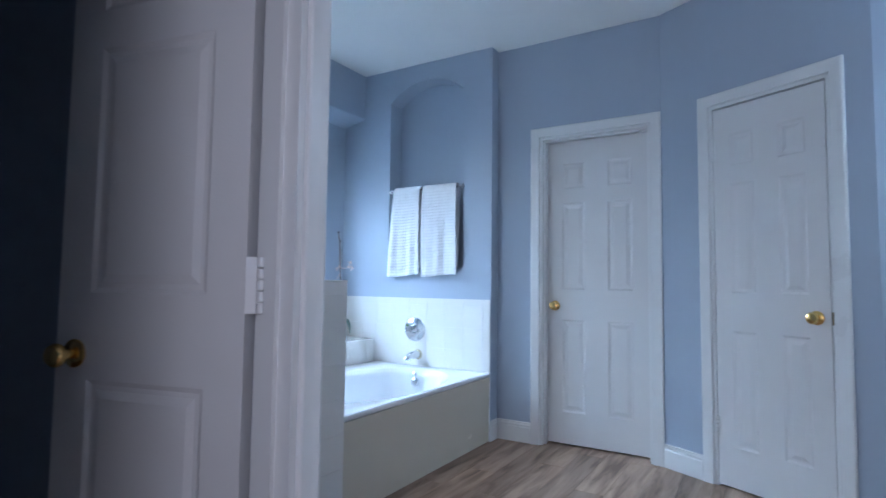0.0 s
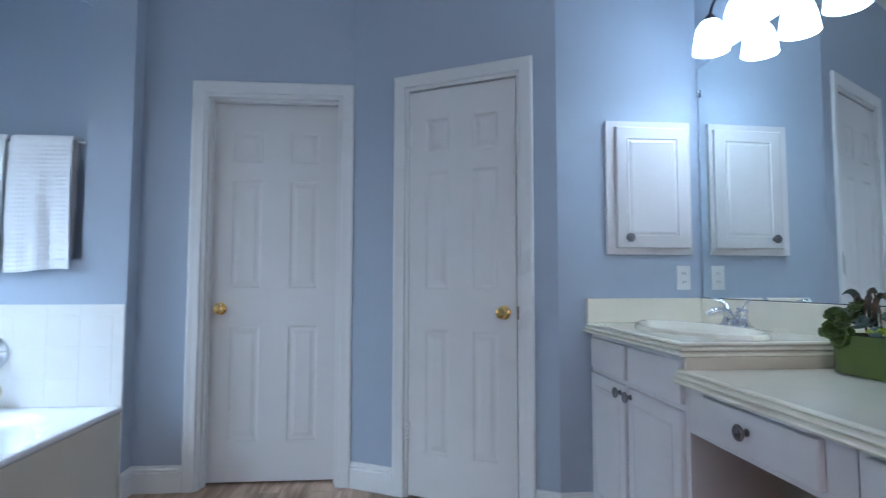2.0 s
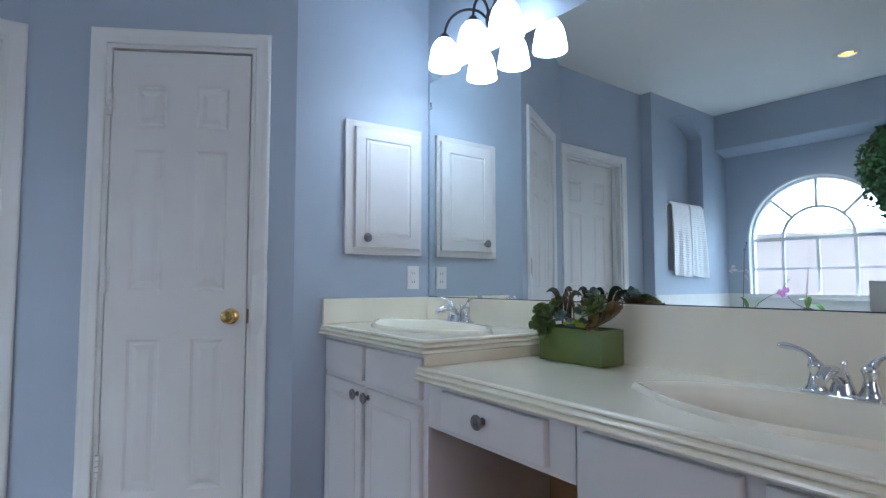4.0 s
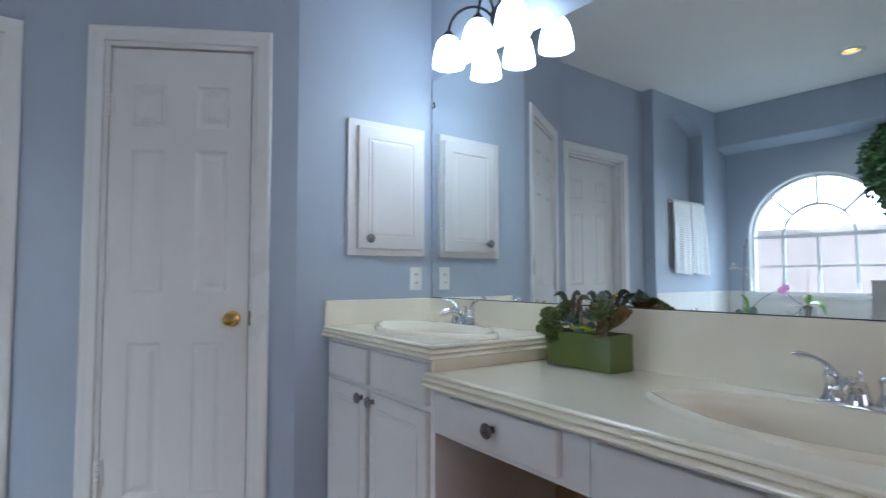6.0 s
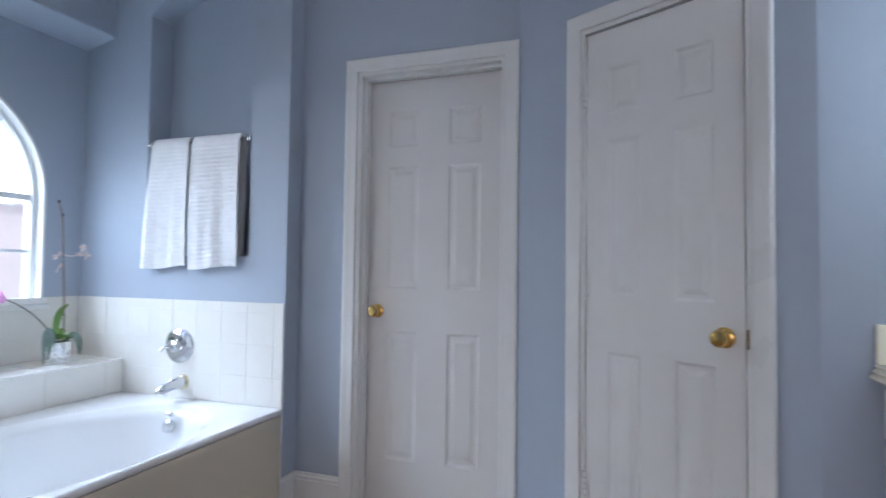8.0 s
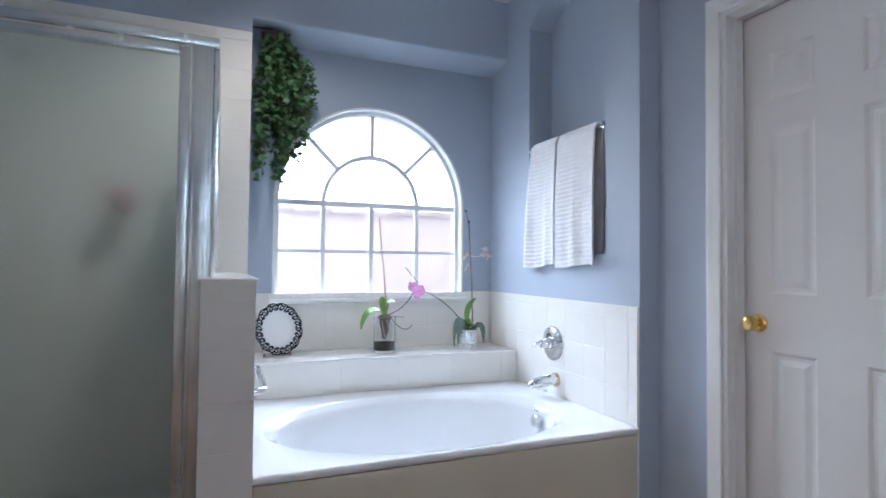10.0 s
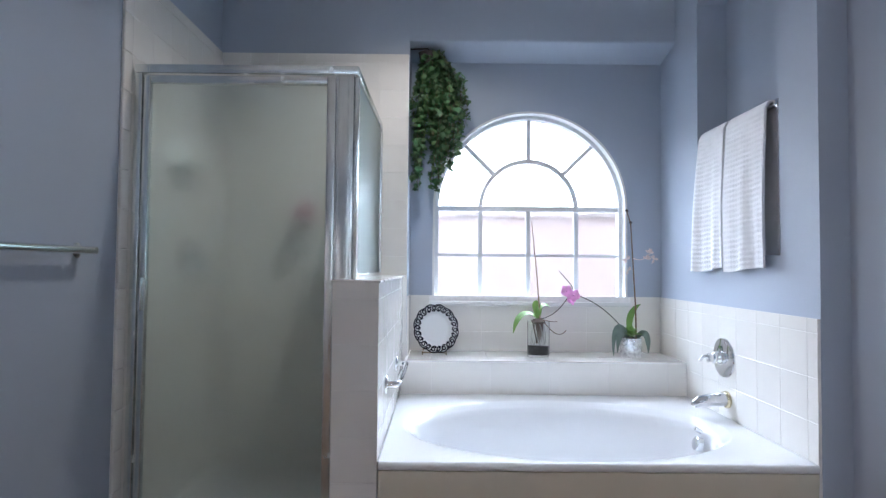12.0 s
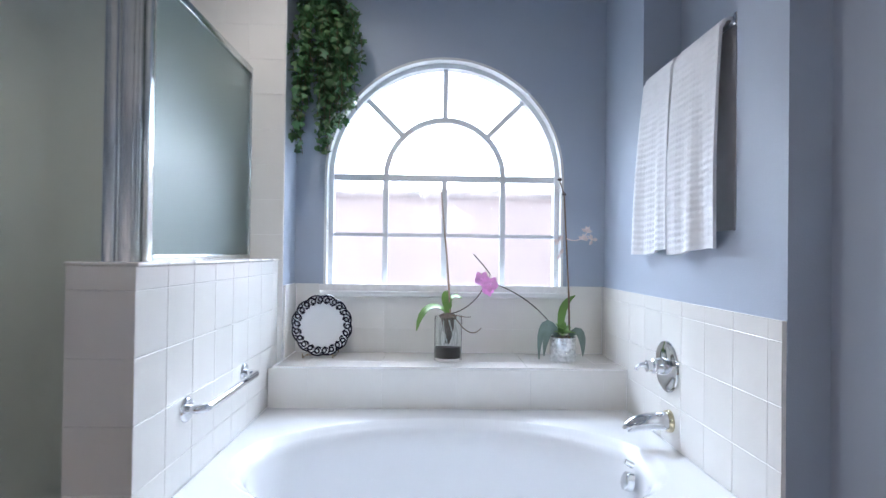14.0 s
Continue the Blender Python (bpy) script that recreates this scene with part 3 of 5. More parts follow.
local(window, mesh_object("window_frame", bm, VINYL))
bm = bmesh.new()
arch_band(bm, WR - 0.012, WR + 0.001, 0.03, 0.084)
prism(bm, [(WC - WR - 0.001, W_SILL), (WC - WR + 0.012, W_SILL), (WC - WR + 0.012, W_SPRING), (WC - WR - 0.001, W_SPRING)], 0.03, 0.084, mg)
prism(bm, [(WC + WR - 0.012, W_SILL), (WC + WR + 0.001, W_SILL), (WC + WR + 0.001, W_SPRING), (WC + WR - 0.012, W_SPRING)], 0.03, 0.084, mg)
local(window, mesh_object("reveal", bm, TRIM))
bm = bmesh.new()
box(bm, XG + 0.03, X_WIN + 0.035, WC - WR - 0.012, WC + WR + 0.012, W_SILL - 0.012, W_SILL + 0.012, 0.004)
local(window, mesh_object("window_sill", bm, TRIM))
MW = 0.0125
IR = 0.287


def muntin(bm):
    local(window, mesh_object("muntin", bm, VINYL))


for z, hw in ((W_SPRING, 0.015), (1.183, 0.0085)):
    muntin(prism(bmesh.new(), [(WC - WR + 0.034, z - hw), (WC + WR - 0.034, z - hw), (WC + WR - 0.034, z + hw), (WC - WR + 0.034, z + hw)], -0.012, 0.016, mg))
for y in (WC - IR, WC, WC + IR):
    for z0, z1 in ((W_SILL + 0.022, 1.1745), (1.1915, W_SPRING - 0.015)):
        muntin(prism(bmesh.new(), [(y - MW, z0), (y + MW, z0), (y + MW, z1), (y - MW, z1)], -0.012, 0.014, mg))
bm = bmesh.new()
arch_band(bm, IR - MW, IR + MW, -0.012, 0.014)
muntin(bm)
for a in (45, 90, 135):
    c, s = math.cos(radians(a)), math.sin(radians(a))
    r0, r1 = IR + MW, WR - 0.034
    muntin(prism(bmesh.new(), [(WC + r0 * c + MW * s, W_SPRING + r0 * s - MW * c), (WC + r1 * c + MW * s, W_SPRING + r1 * s - MW * c), (WC + r1 * c - MW * s, W_SPRING + r1 * s + MW * c), (WC + r0 * c - MW * s, W_SPRING + r0 * s + MW * c)], -0.012, 0.014, mg))


def pane(pts):
    ob = local(window, mesh_object("pane", prism(bmesh.new(), pts, -0.005, 0.001, mg), PANE))
    ob.visible_shadow = False


ys = (WC - WR + 0.03, WC - IR, WC, WC + IR, WC + WR - 0.03)
for y0, y1 in zip(ys, ys[1:]):
    for z0, z1 in ((W_SILL + 0.018, 1.183), (1.183, W_SPRING)):
        pane([(y0, z0), (y1, z0), (y1, z1), (y0, z1)])
pane([(WC - IR * math.cos(radians(4.5 * i)), W_SPRING + IR * math.sin(radians(4.5 * i))) for i in range(41)])
for k in range(4):
    an = [radians(45 * k + 4.5 * i) for i in range(11)]
    pane([(WC - IR * math.cos(a), W_SPRING + IR * math.sin(a)) for a in an] + [(WC - (WR - 0.03) * math.cos(a), W_SPRING + (WR - 0.03) * math.sin(a)) for a in an[::-1]])

# outside: ground and the neighbour's wall
tagged(mesh_object("ground", one_box(-400, 400, -400, 400, -0.4, -0.3), GROUND), "unseen ground outside the window, made pale to bounce light indoors", "ground", kind="structure")
BRIGHT = glow("overcast_bright_sky", (0.90, 0.96, 1.0), 9.0)
tagged(mesh_object("backdrop", one_box(-60.4, -60, -60, 66, -0.3, 70), BRIGHT), "bright white sky beyond the garden wall", "sky", kind="structure")
garden_wall = tagged(mesh_object("garden_wall", one_box(-6.4, -6.2, -6, 12, -0.35, 1.70), STUCCO), "pale pinkish rendered garden wall with a stone coping", "wall", kind="structure")
for k in range(40):
    cw, ch = 0.45, 0.09 + 0.015 * math.sin(k * 2.3)
    part("coping_stone", one_box(-6.43, -6.17, -6 + cw * k + 0.006, -6 + cw * (k + 1) - 0.006, 1.7005, 1.70 + ch, bevel=0.012), COPING, garden_wall)


# ---- shower ----
XS, SY0, SY1, SZ = -1.928, 0.955, 1.83, 1.893
shower = empty("shower_enclosure", (XS, 1.4, 0))
tagged(shower, "shower enclosure with frosted glass in an aluminium frame", "shower")


def s_bar(name, *b, bevel=0.003, material=None):
    return local(shower, mesh_object(name, one_box(*b, bevel=bevel), material or STEEL, 40))


s_bar("curb", XS - 0.06, XS + 0.06, Y_SOUTH + 0.012, PONY_Y0, 0, 0.10, material=TILE, bevel=0.008)
s_bar("header", XS - 0.02, XS + 0.02, SY0, SY1, SZ - 0.034, SZ)
s_bar("threshold", XS - 0.02, XS + 0.02, SY0, PONY_Y0, 0.10, 0.13)
s_bar("wall_channel", XS - 0.018, XS + 0.018, SY0, SY0 + 0.03, 0.13, SZ - 0.034)
s_bar("corner_post", XS - 0.022, XS + 0.010, 1.8135, SY1, PONY_Z, SZ - 0.034, bevel=0.004)
s_bar("corner_post", XS - 0.018, XS + 0.022, 1.744, 1.812, 0.13, SZ - 0.034, bevel=0.002)
for ry_ in (1.751, 1.790, 1.802):
    s_bar("post_rib", XS + 0.0218, XS + 0.0245, ry_, ry_ + 0.004, 0.13, SZ - 0.034, bevel=0.001)
dz0, dz1, dy0, dy1 = 0.14, SZ - 0.042, SY0 + 0.034, 1.740
sdoor = s_bar("shower_door", XS - 0.012, XS + 0.014, dy0, dy0 + 0.026, dz0, dz1)
for b in ((dy1 - 0.034, dy1, dz0, dz1), (dy0 + 0.026, dy1 - 0.034, dz1 - 0.03, dz1), (dy0 + 0.026, dy1 - 0.034, dz0, dz0 + 0.03)):
    ob = mesh_object("door_frame", one_box(XS - 0.012, XS + 0.014, *b, bevel=0.003), STEEL, 40)
    ob.parent = sdoor
ob = mesh_object("glass", one_box(XS - 0.003, XS + 0.003, dy0 + 0.02, dy1 - 0.02, dz0 + 0.02, dz1 - 0.02), FROST)
ob.parent = sdoor
ob["label"] = "frosted glass door pane"
ob = mesh_object("handle", one_box(XS + 0.014, XS + 0.03, dy0 + 0.004, dy0 + 0.02, 0.93, 1.06, bevel=0.006), STEEL, 40)
ob.parent = sdoor
s_bar("side_header", -2.775, XS - 0.02, 1.795, SY1, SZ - 0.03, SZ)
s_bar("side_sill", -2.775, XS - 0.022, 1.795, SY1, PONY_Z, PONY_Z + 0.025)
s_bar("side_channel", -2.79 + 0.012, -2.775, 1.795, SY1, PONY_Z, SZ)
ob = s_bar("side_glass", -2.775, XS - 0.022, 1.811, 1.817, PONY_Z + 0.02, SZ - 0.025, bevel=0, material=FROST_SIDE_DIM)
ob["label"] = "frosted glass side panel"

# ---- mirror ----
mirror = empty("vanity_mirror", (X_EAST - 0.003, 1.6, 0.985))
tagged(mirror, "large frameless wall mirror over the vanity", "mirror")
MY0, MY1, MZ0, MZ1 = -0.25, Y_VAN - 0.018, 0.988, 2.05
# black strip draws the dark line of the gap below the mirror
local(mirror, mesh_object("bottom_gap_strip", one_box(X_EAST - 0.008, X_EAST - 0.0005, MY0, MY1, MZ0 - 0.0035, MZ0, m=MSKEW), BLACK))["label"] = "black strip standing for the shaded gap under the mirror"
for cy, cz in ((MY1 - 0.004, 1.93),):
    local(mirror, mesh_object("clip", one_box(X_EAST - 0.011, X_EAST - 0.0005, cy - 0.012, cy + 0.008, cz - 0.016, cz + 0.016, bevel=0.003, m=MSKEW), CLEAR))
local(mirror, mesh_object("glass", one_box(X_EAST - 0.0055, X_EAST - 0.0005, MY0, MY1, MZ0, MZ1, m=MSKEW), MIRROR))


# ---- vanity ----
CT1, CT2, X_CT, Y_STEP, Y_VEND = 0.877, 0.794, 0.510, 2.19, -0.30


def counter_edge(bm, path, z):
    """The stepped front edge of the worktop, three rounded ribs, along a path of (x, y) with outward normals."""
    prof = [(-0.004, 0.0), (0.004, -0.0005), (0.009, -0.003), (0.0105, -0.007), (0.0085, -0.0105), (0.003, -0.0125), (0.010, -0.0145), (0.0155, -0.0175), (0.017, -0.0215), (0.0145, -0.0255), (0.008, -0.0275), (0.016, -0.0295), (0.0215, -0.0325), (0.023, -0.037), (0.0205, -0.0415), (0.014, -0.044), (0.0, -0.045)]
    rows = []
    for (x, y), (nx, ny) in path:
        rows.append([bm.verts.new((x + nx * d, y + ny * d, z + h)) for d, h in prof])
    for a, b in zip(rows, rows[1:]):
        for i in range(len(prof) - 1):
            bm.faces.new((a[i], a[i + 1], b[i + 1], b[i]))
    bm.faces.new(rows[0])
    bm.faces.new(rows[-1][::-1])


def worktop(name, y0, y1, z, sx, sy, a, back, b, end_return, label):
    top = empty(name, (0.8, (y0 + y1) / 2, z))
    tagged(top, label, "worktop")
    bm = bmesh.new()
    n = 96
    hole_ = sheet_with_oval(bm, X_CT + 0.022, X_EAST + 0.07, y0 + (0.022 if end_return else 0), y1, z, sx, sy, a, b, n, (2.1, 0.85), back)
    # the raised rim follows the pointed outline, the bowl inside rounds off to an oval
    prev = hole_
    for k, dz, oval in ((0.988, 0.011, 0), (0.965, 0.0155, 0), (0.93, 0.0145, 0.0), (0.905, 0.004, 0.05), (0.885, -0.006, 0.25), (0.865, -0.022, 0.6), (0.845, -0.05, 0.9), (0.80, -0.085, 1), (0.70, -0.115, 1), (0.50, -0.132, 1), (0.08, -0.138, 1)):
        cur = []
        for i in range(n):
            t = 2 * math.pi * i / n
            out = Vector((hole_[i].co.x - sx, hole_[i].co.y - sy))
            egg = Vector(((a + back) / 2 * 0.92 * math.cos(t) + (back - a) / 2, b * 0.86 * math.sin(t)))
            p = k * (out * (1 - oval) + egg * oval)
            cur.append(bm.verts.new((sx + p.x, sy + p.y, z + dz)))
        for i in range(n):
            j = (i + 1) % n
            bm.faces.new((prev[j], prev[i], cur[i], cur[j]))
        prev = cur
    bm.faces.new(prev)
    bmesh.ops.remove_doubles(bm, verts=bm.verts, dist=1e-5)
    local(top, mesh_object("slab", bm, COUNTER, 50))
    bm = bmesh.new()
    x = X_CT + 0.022
    if end_return:
        counter_edge(bm, [((x, y1), (-1, 0)), ((x, y0 + 0.022), (-1, -1)), ((X_EAST - 0.02, y0 + 0.022), (0, -1))], z)
    else:
        counter_edge(bm, [((x, y1), (-1, 0)), ((x, y0), (-1, 0))], z)
    local(top, mesh_object("edge_moulding", bm, COUNTER, 30))
    return top


up = worktop("upper_worktop", Y_STEP, Y_VAN - 0.002, CT1, 0.765, 2.605, 0.170, 0.175, 0.372, True, "cream cultured marble worktop with a moulded-in oval basin")
low = worktop("lower_worktop", Y_VEND, Y_STEP + 0.05, CT2, 0.775, 1.275, 0.148, 0.205, 0.365, False, "cream cultured marble lower worktop with a moulded-in basin")
local(up, mesh_object("backsplash", one_box(X_EAST - 0.02, X_EAST - 0.0006, Y_STEP + 0.01, Y_VAN - 0.002, CT1 - 0.02, 0.985, bevel=0.003, m=MSKEW), COUNTER))
local(up, mesh_object("side_splash", one_box(X_CT + 0.014, X_EAST - 0.02, Y_VAN - 0.022, Y_VAN - 0.0006, CT1 - 0.0005, 0.985, bevel=0.003), COUNTER))
local(up, mesh_object("step_riser", one_box(X_CT + 0.03, X_EAST - 0.02, Y_STEP + 0.025, Y_STEP + 0.04, CT2 - 0.001, CT1 - 0.04), COUNTER))
local(low, mesh_object("backsplash", one_box(X_EAST - 0.02, X_EAST - 0.0006, Y_VEND, Y_STEP + 0.008, CT2 - 0.002, 0.985, bevel=0.003, m=MSKEW), COUNTER))

KN = [(0, 0), (0.010, 0), (0.010, 0.003), (0.007, 0.006), (0.007, 0.014), (0.016, 0.017), (0.0205, 0.022), (0.0205, 0.025), (0.018, 0.028), (0.0145, 0.0275), (0.013, 0.030), (0.009, 0.0315), (0.0075, 0.030), (0.005, 0.0325), (0, 0.033)]
mv = frame_on((X_CT + 0.04, 0, 0), (0, 1, 0), (-1, 0, 0))
VX = X_CT + 0.04


def cabinet_knob(parent, m, u, v):
    k = mesh_object("knob", lathe(KN, m @ Matrix.Translation((u, v, 0)), 20), PEWTER, True)
    k["label"] = "round pewter knob"
    local(parent, k)
    return k


def cabinet_front(name, parent, m, u0, u1, v0, v1, thick=0.018, raised=True):
    bm = prism(bmesh.new(), [(u0, v0), (u1, v0), (u1, v1), (u0, v1)], 0.0005, thick, m)
    bmesh.ops.recalc_face_normals(bm, faces=bm.faces)
    front = max(bm.faces, key=lambda fc: (m.to_3x3() @ Vector((0, 0, 1))).dot(fc.calc_center_median()))
    bmesh.ops.bevel(bm, geom=list(front.edges), offset=0.006, segments=3, affect="EDGES", profile=0.5)
    ob = mesh_object(name, bm, CABINET, 30)
    if parent:
        local(parent, ob)
    if raised:
        s = 0.05
        bm = bmesh.new()
        w, h = u1 - u0 - 2 * s, v1 - v0 - 2 * s
        pts = lambda i, d: [bm.verts.new(m @ Vector((x, y, d))) for x, y in ((u0 + s + i, v0 + s + i), (u1 - s - i, v0 + s + i), (u1 - s - i, v1 - s - i), (u0 + s + i, v1 - s - i))]
        rings = [pts(0, thick - 0.002), pts(0.0, thick + 0.003), pts(0.004, thick + 0.0035), pts(0.009, thick - 0.0005 + 0.001), pts(0.022, thick + 0.004)]
        for a, b in zip(rings, rings[1:]):
            for i in range(4):
                j = (i + 1) % 4
                bm.faces.new((a[i], a[j], b[j], b[i]))
        bm.faces.new(rings[-1])
        p = mesh_object("panel", bm, CABINET)
        local(ob, p)
        p.matrix_parent_inverse = Matrix()
    return ob


cab = empty("vanity_cabinet", (0.8, 2.6, 0))
tagged(cab, "white painted vanity cabinet with raised-panel doors", "cabinet")
for nm, b in (("body", (VX, X_EAST - 0.02, Y_STEP + 0.03, Y_VAN - 0.001, 0.09, 0.69)), ("face_frame", (VX, VX + 0.02, Y_STEP + 0.03, Y_VAN - 0.001, 0.6905, CT1 - 0.045)), ("end_panel", (VX + 0.0205, X_EAST - 0.02, Y_STEP + 0.03, Y_STEP + 0.045, 0.6905, CT1 - 0.045)), ("plinth", (VX + 0.06, X_EAST - 0.001, Y_STEP + 0.03, Y_VAN - 0.001, 0.0, 0.0895))):
    local(cab, mesh_object(nm, one_box(*b), CABINET))
for u0, u1 in ((2.655, 3.005), (2.245, 2.625)):
    cabinet_front("drawer_front", cab, mv, u0, u1, 0.685, 0.815, raised=False)
    d = cabinet_front("door", cab, mv, u0, u1, 0.115, 0.665)
    cabinet_knob(cab, mv @ Matrix.Translation((0, 0, 0.018)), 2.685 if u0 > 2.64 else 2.595, 0.635)

drw = empty("vanity_drawer_unit", (0.8, 1.9, 0.6))
tagged(drw, "white painted vanity drawer unit over a kneehole", "drawer unit")
bm = bmesh.new()
box(bm, VX, X_EAST - 0.3, 1.62, Y_STEP + 0.029, 0.61, CT2 - 0.045)
local(drw, mesh_object("body", bm, CABINET))
df = cabinet_front("drawer_front", drw, mv, 1.70, 2.125, 0.628, 0.735, raised=False)
cabinet_knob(drw, mv @ Matrix.Translation((0, 0, 0.018)), 1.925, 0.688)

cab2 = empty("vanity_sink_cabinet", (0.8, 0.7, 0))
tagged(cab2, "white painted vanity sink cabinet", "cabinet")
bm = bmesh.new()
box(bm, VX, X_EAST - 0.001, Y_VEND, 1.617, 0.09, 0.62)
box(bm, VX, VX + 0.02, Y_VEND, 1.617, 0.62, CT2 - 0.045)
box(bm, VX + 0.06, X_EAST - 0.001, Y_VEND, 1.60, 0.0, 0.09)
local(cab2, mesh_object("body", bm, CABINET))
local(cab2, mesh_object("side_panel", one_box(VX + 0.02, X_EAST - 0.002, 1.618, 1.624, 0.0, 0.745), WOODRAW))["label"] = "unpainted brown wood side"
for u0, u1 in ((1.253, 1.588), (0.88, 1.215), (0.507, 0.842), (0.134, 0.469), (-0.239, 0.096)):
    cabinet_front("drawer_front", cab2, mv, u0, u1, 0.60, 0.735, raised=False)
    cabinet_front("door", cab2, mv, u0, u1, 0.115, 0.58)
wall("kneehole_back", one_box(X_EAST - 0.02, X_EAST - 0.0004, 1.625, Y_STEP + 0.028, 0, 0.74), "unpainted brown board in the kneehole", WOODRAW)

# ---- medicine cabinet ----
mc = empty("medicine_cabinet", (0.83, Y_VAN, 1.19))
tagged(mc, "white painted medicine cabinet with a raised-panel door", "cabinet")
mn = frame_on((0, Y_VAN, 0), (1, 0, 0), (0, -1, 0))
bm = prism(bmesh.new(), [(0.622, 1.183), (1.022, 1.183), (1.022, 1.795), (0.622, 1.795)], 0.0005, 0.018, mn)
local(mc, mesh_object("frame", bm, CABINET))
mcd = cabinet_front("door", mc, mn @ Matrix.Translation((0, 0, 0.018)), 0.664, 1.004, 1.212, 1.765)
cabinet_knob(mc, mn @ Matrix.Translation((0, 0, 0.036)), 0.715, 1.257)

# ---- vanity light ----
vl = empty("vanity_light", (X_EAST, 2.52, 2.2))
tagged(vl, "three-light vanity fixture with lit opal bell shades on dark arms", "light")
bm = lathe([(0, 0), (0.06, 0), (0.06, 0.008), (0.05, 0.018), (0, 0.022)], frame_on((X_EAST, 2.525, 2.19), (0, 1, 0), (-1, 0, 0)), 28, ey=0.9)
local(vl, mesh_object("back_plate", bm, BRONZE, True))
bm = tube([(X_EAST - 0.001, 2.525, 2.19), (X_EAST - 0.045, 2.525, 2.19)], 0.014)
local(vl, mesh_object("hub", bm, BRONZE, True))
for y, z in ((2.737, 2.012), (2.527, 2.006), (2.320, 2.003)):
    sx, hy = 0.968, 2.525 + 0.12 * (y - 2.525)
    pts = [Vector((X_EAST - 0.035, hy, 2.19))] + bezier((X_EAST - 0.04, hy, 2.195), (X_EAST - 0.055, hy + 0.35 * (y - hy), 2.285), (sx, y, 2.275), (sx, y, z + 0.14), 14)
    arm = local(vl, mesh_object("arm", tube(pts, 0.006), BRONZE, True))
    cap = local(vl, mesh_object("socket_cap", lathe([(0, 0.155), (0.014, 0.155), (0.022, 0.142), (0.026, 0.12), (0.022, 0.116)], Matrix.Translation((sx, y, z)), 20), BRONZE, True))
    prof = [(0.022, 0.132), (0.036, 0.125), (0.052, 0.101), (0.062, 0.066), (0.068, 0.026), (0.071, 0.0), (0.067, 0.0), (0.058, 0.062), (0.03, 0.118), (0.0, 0.123)]
    sh = local(vl, mesh_object("shade", lathe(prof, Matrix.Translation((sx, y, z)), 32), SHADE, True))
    local(vl, mesh_object("bulb", lathe([(0, 0.0), (0.014, 0.004), (0.024, 0.02), (0.024, 0.034), (0.014, 0.06), (0.011, 0.085), (0, 0.086)], Matrix.Translation((sx, y, z + 0.018)), 16), BULB, True))
    sh["label"] = "lit white opal glass bell shade"

# ---- ceiling can light ----
can = empty("recessed_ceiling_light", (CAN_X, CAN_Y, CEILING))
tagged(can, "recessed ceiling light, lit", "light")
CAN = Matrix.Translation((CAN_X, CAN_Y, CEILING))
local(can, mesh_object("trim_ring", lathe([(0.056, 0.012), (0.057, -0.003), (0.061, -0.006), (0.088, -0.004), (0.092, -0.0005)], CAN, 36), TRIM, True))
local(can, mesh_object("reflector", lathe([(0.056, 0.012), (0.053, 0.05), (0.046, 0.10), (0.034, 0.125), (0, 0.127)], CAN, 32), BRASS, True))["label"] = "gold-toned reflector cone"
local(can, mesh_object("lamp", lathe([(0, 0.03), (0.02, 0.031), (0.036, 0.038), (0.038, 0.06), (0.03, 0.10), (0, 0.11)], CAN, 28), LAMP, True))["label"] = "lit warm reflector bulb"
spot = bpy.data.lights.new("can_lamp", "SPOT")
spot.energy, spot.spot_size, spot.spot_blend, spot.shadow_soft_size, spot.color = CAN_LIGHT, radians(140), 0.8, 0.05, (1.0, 0.9, 0.78)
new("can_lamp", spot).matrix_world = look((CAN_X, CAN_Y, CEILING - 0.02), (CAN_X, CAN_Y, 0))

# ---- tub fittings ----
YT = Y_TUB - 0.0125
valve = empty("tub_valve", (-2.262, YT, 0.715))
tagged(valve, "chrome tub valve with a lever handle on the tile", "tap")
mvv = frame_on((-2.262, YT, 0.715), (1, 0, 0), (0, -1, 0))
local(valve, mesh_object("escutcheon", lathe([(0.0, 0.016), (0.03, 0.016), (0.045, 0.013), (0.07, 0.011), (0.078, 0.007), (0.086, 0.006), (0.088, 0.0)], mvv, 40), CHROME, True))
local(valve, mesh_object("hub", lathe([(0.030, 0.014), (0.030, 0.03), (0.026, 0.035), (0.026, 0.05), (0.02, 0.056), (0.02, 0.072), (0, 0.075)], mvv, 28), CHROME, True))
pts = bezier((-2.262, YT - 0.062, 0.715), (-2.275, YT - 0.10, 0.73), (-2.285, YT - 0.105, 0.70), (-2.288, YT - 0.105, 0.645), 10)
lever = local(valve, mesh_object("lever", tube(pts[:7], [0.010, 0.009, 0.008, 0.007, 0.0065, 0.0065, 0.007], 12), CHROME, True))
grip = mesh_object("grip", tube(pts[6:], [0.0075, 0.009, 0.0105, 0.010, 0.006], 12), BRASS_PALE, True)
grip.parent, grip.matrix_parent_inverse = lever, lever.matrix_parent_inverse.inverted()
grip["label"] = "pale brass lever tip"
sp = empty("tub_spout", (-2.235, YT, 0.535))
tagged(sp, "chrome tub spout on the tile", "tap")
pts = [(-2.235, YT, 0.535), (-2.235, YT - 0.03, 0.536), (-2.235, YT - 0.08, 0.533), (-2.235, YT - 0.12, 0.525), (-2.235, YT - 0.145, 0.512), (-2.235, YT - 0.15, 0.503)]
local(sp, mesh_object("spout", tube(pts, [0.031, 0.030, 0.028, 0.025, 0.021, 0.015], 20), CHROME, True))
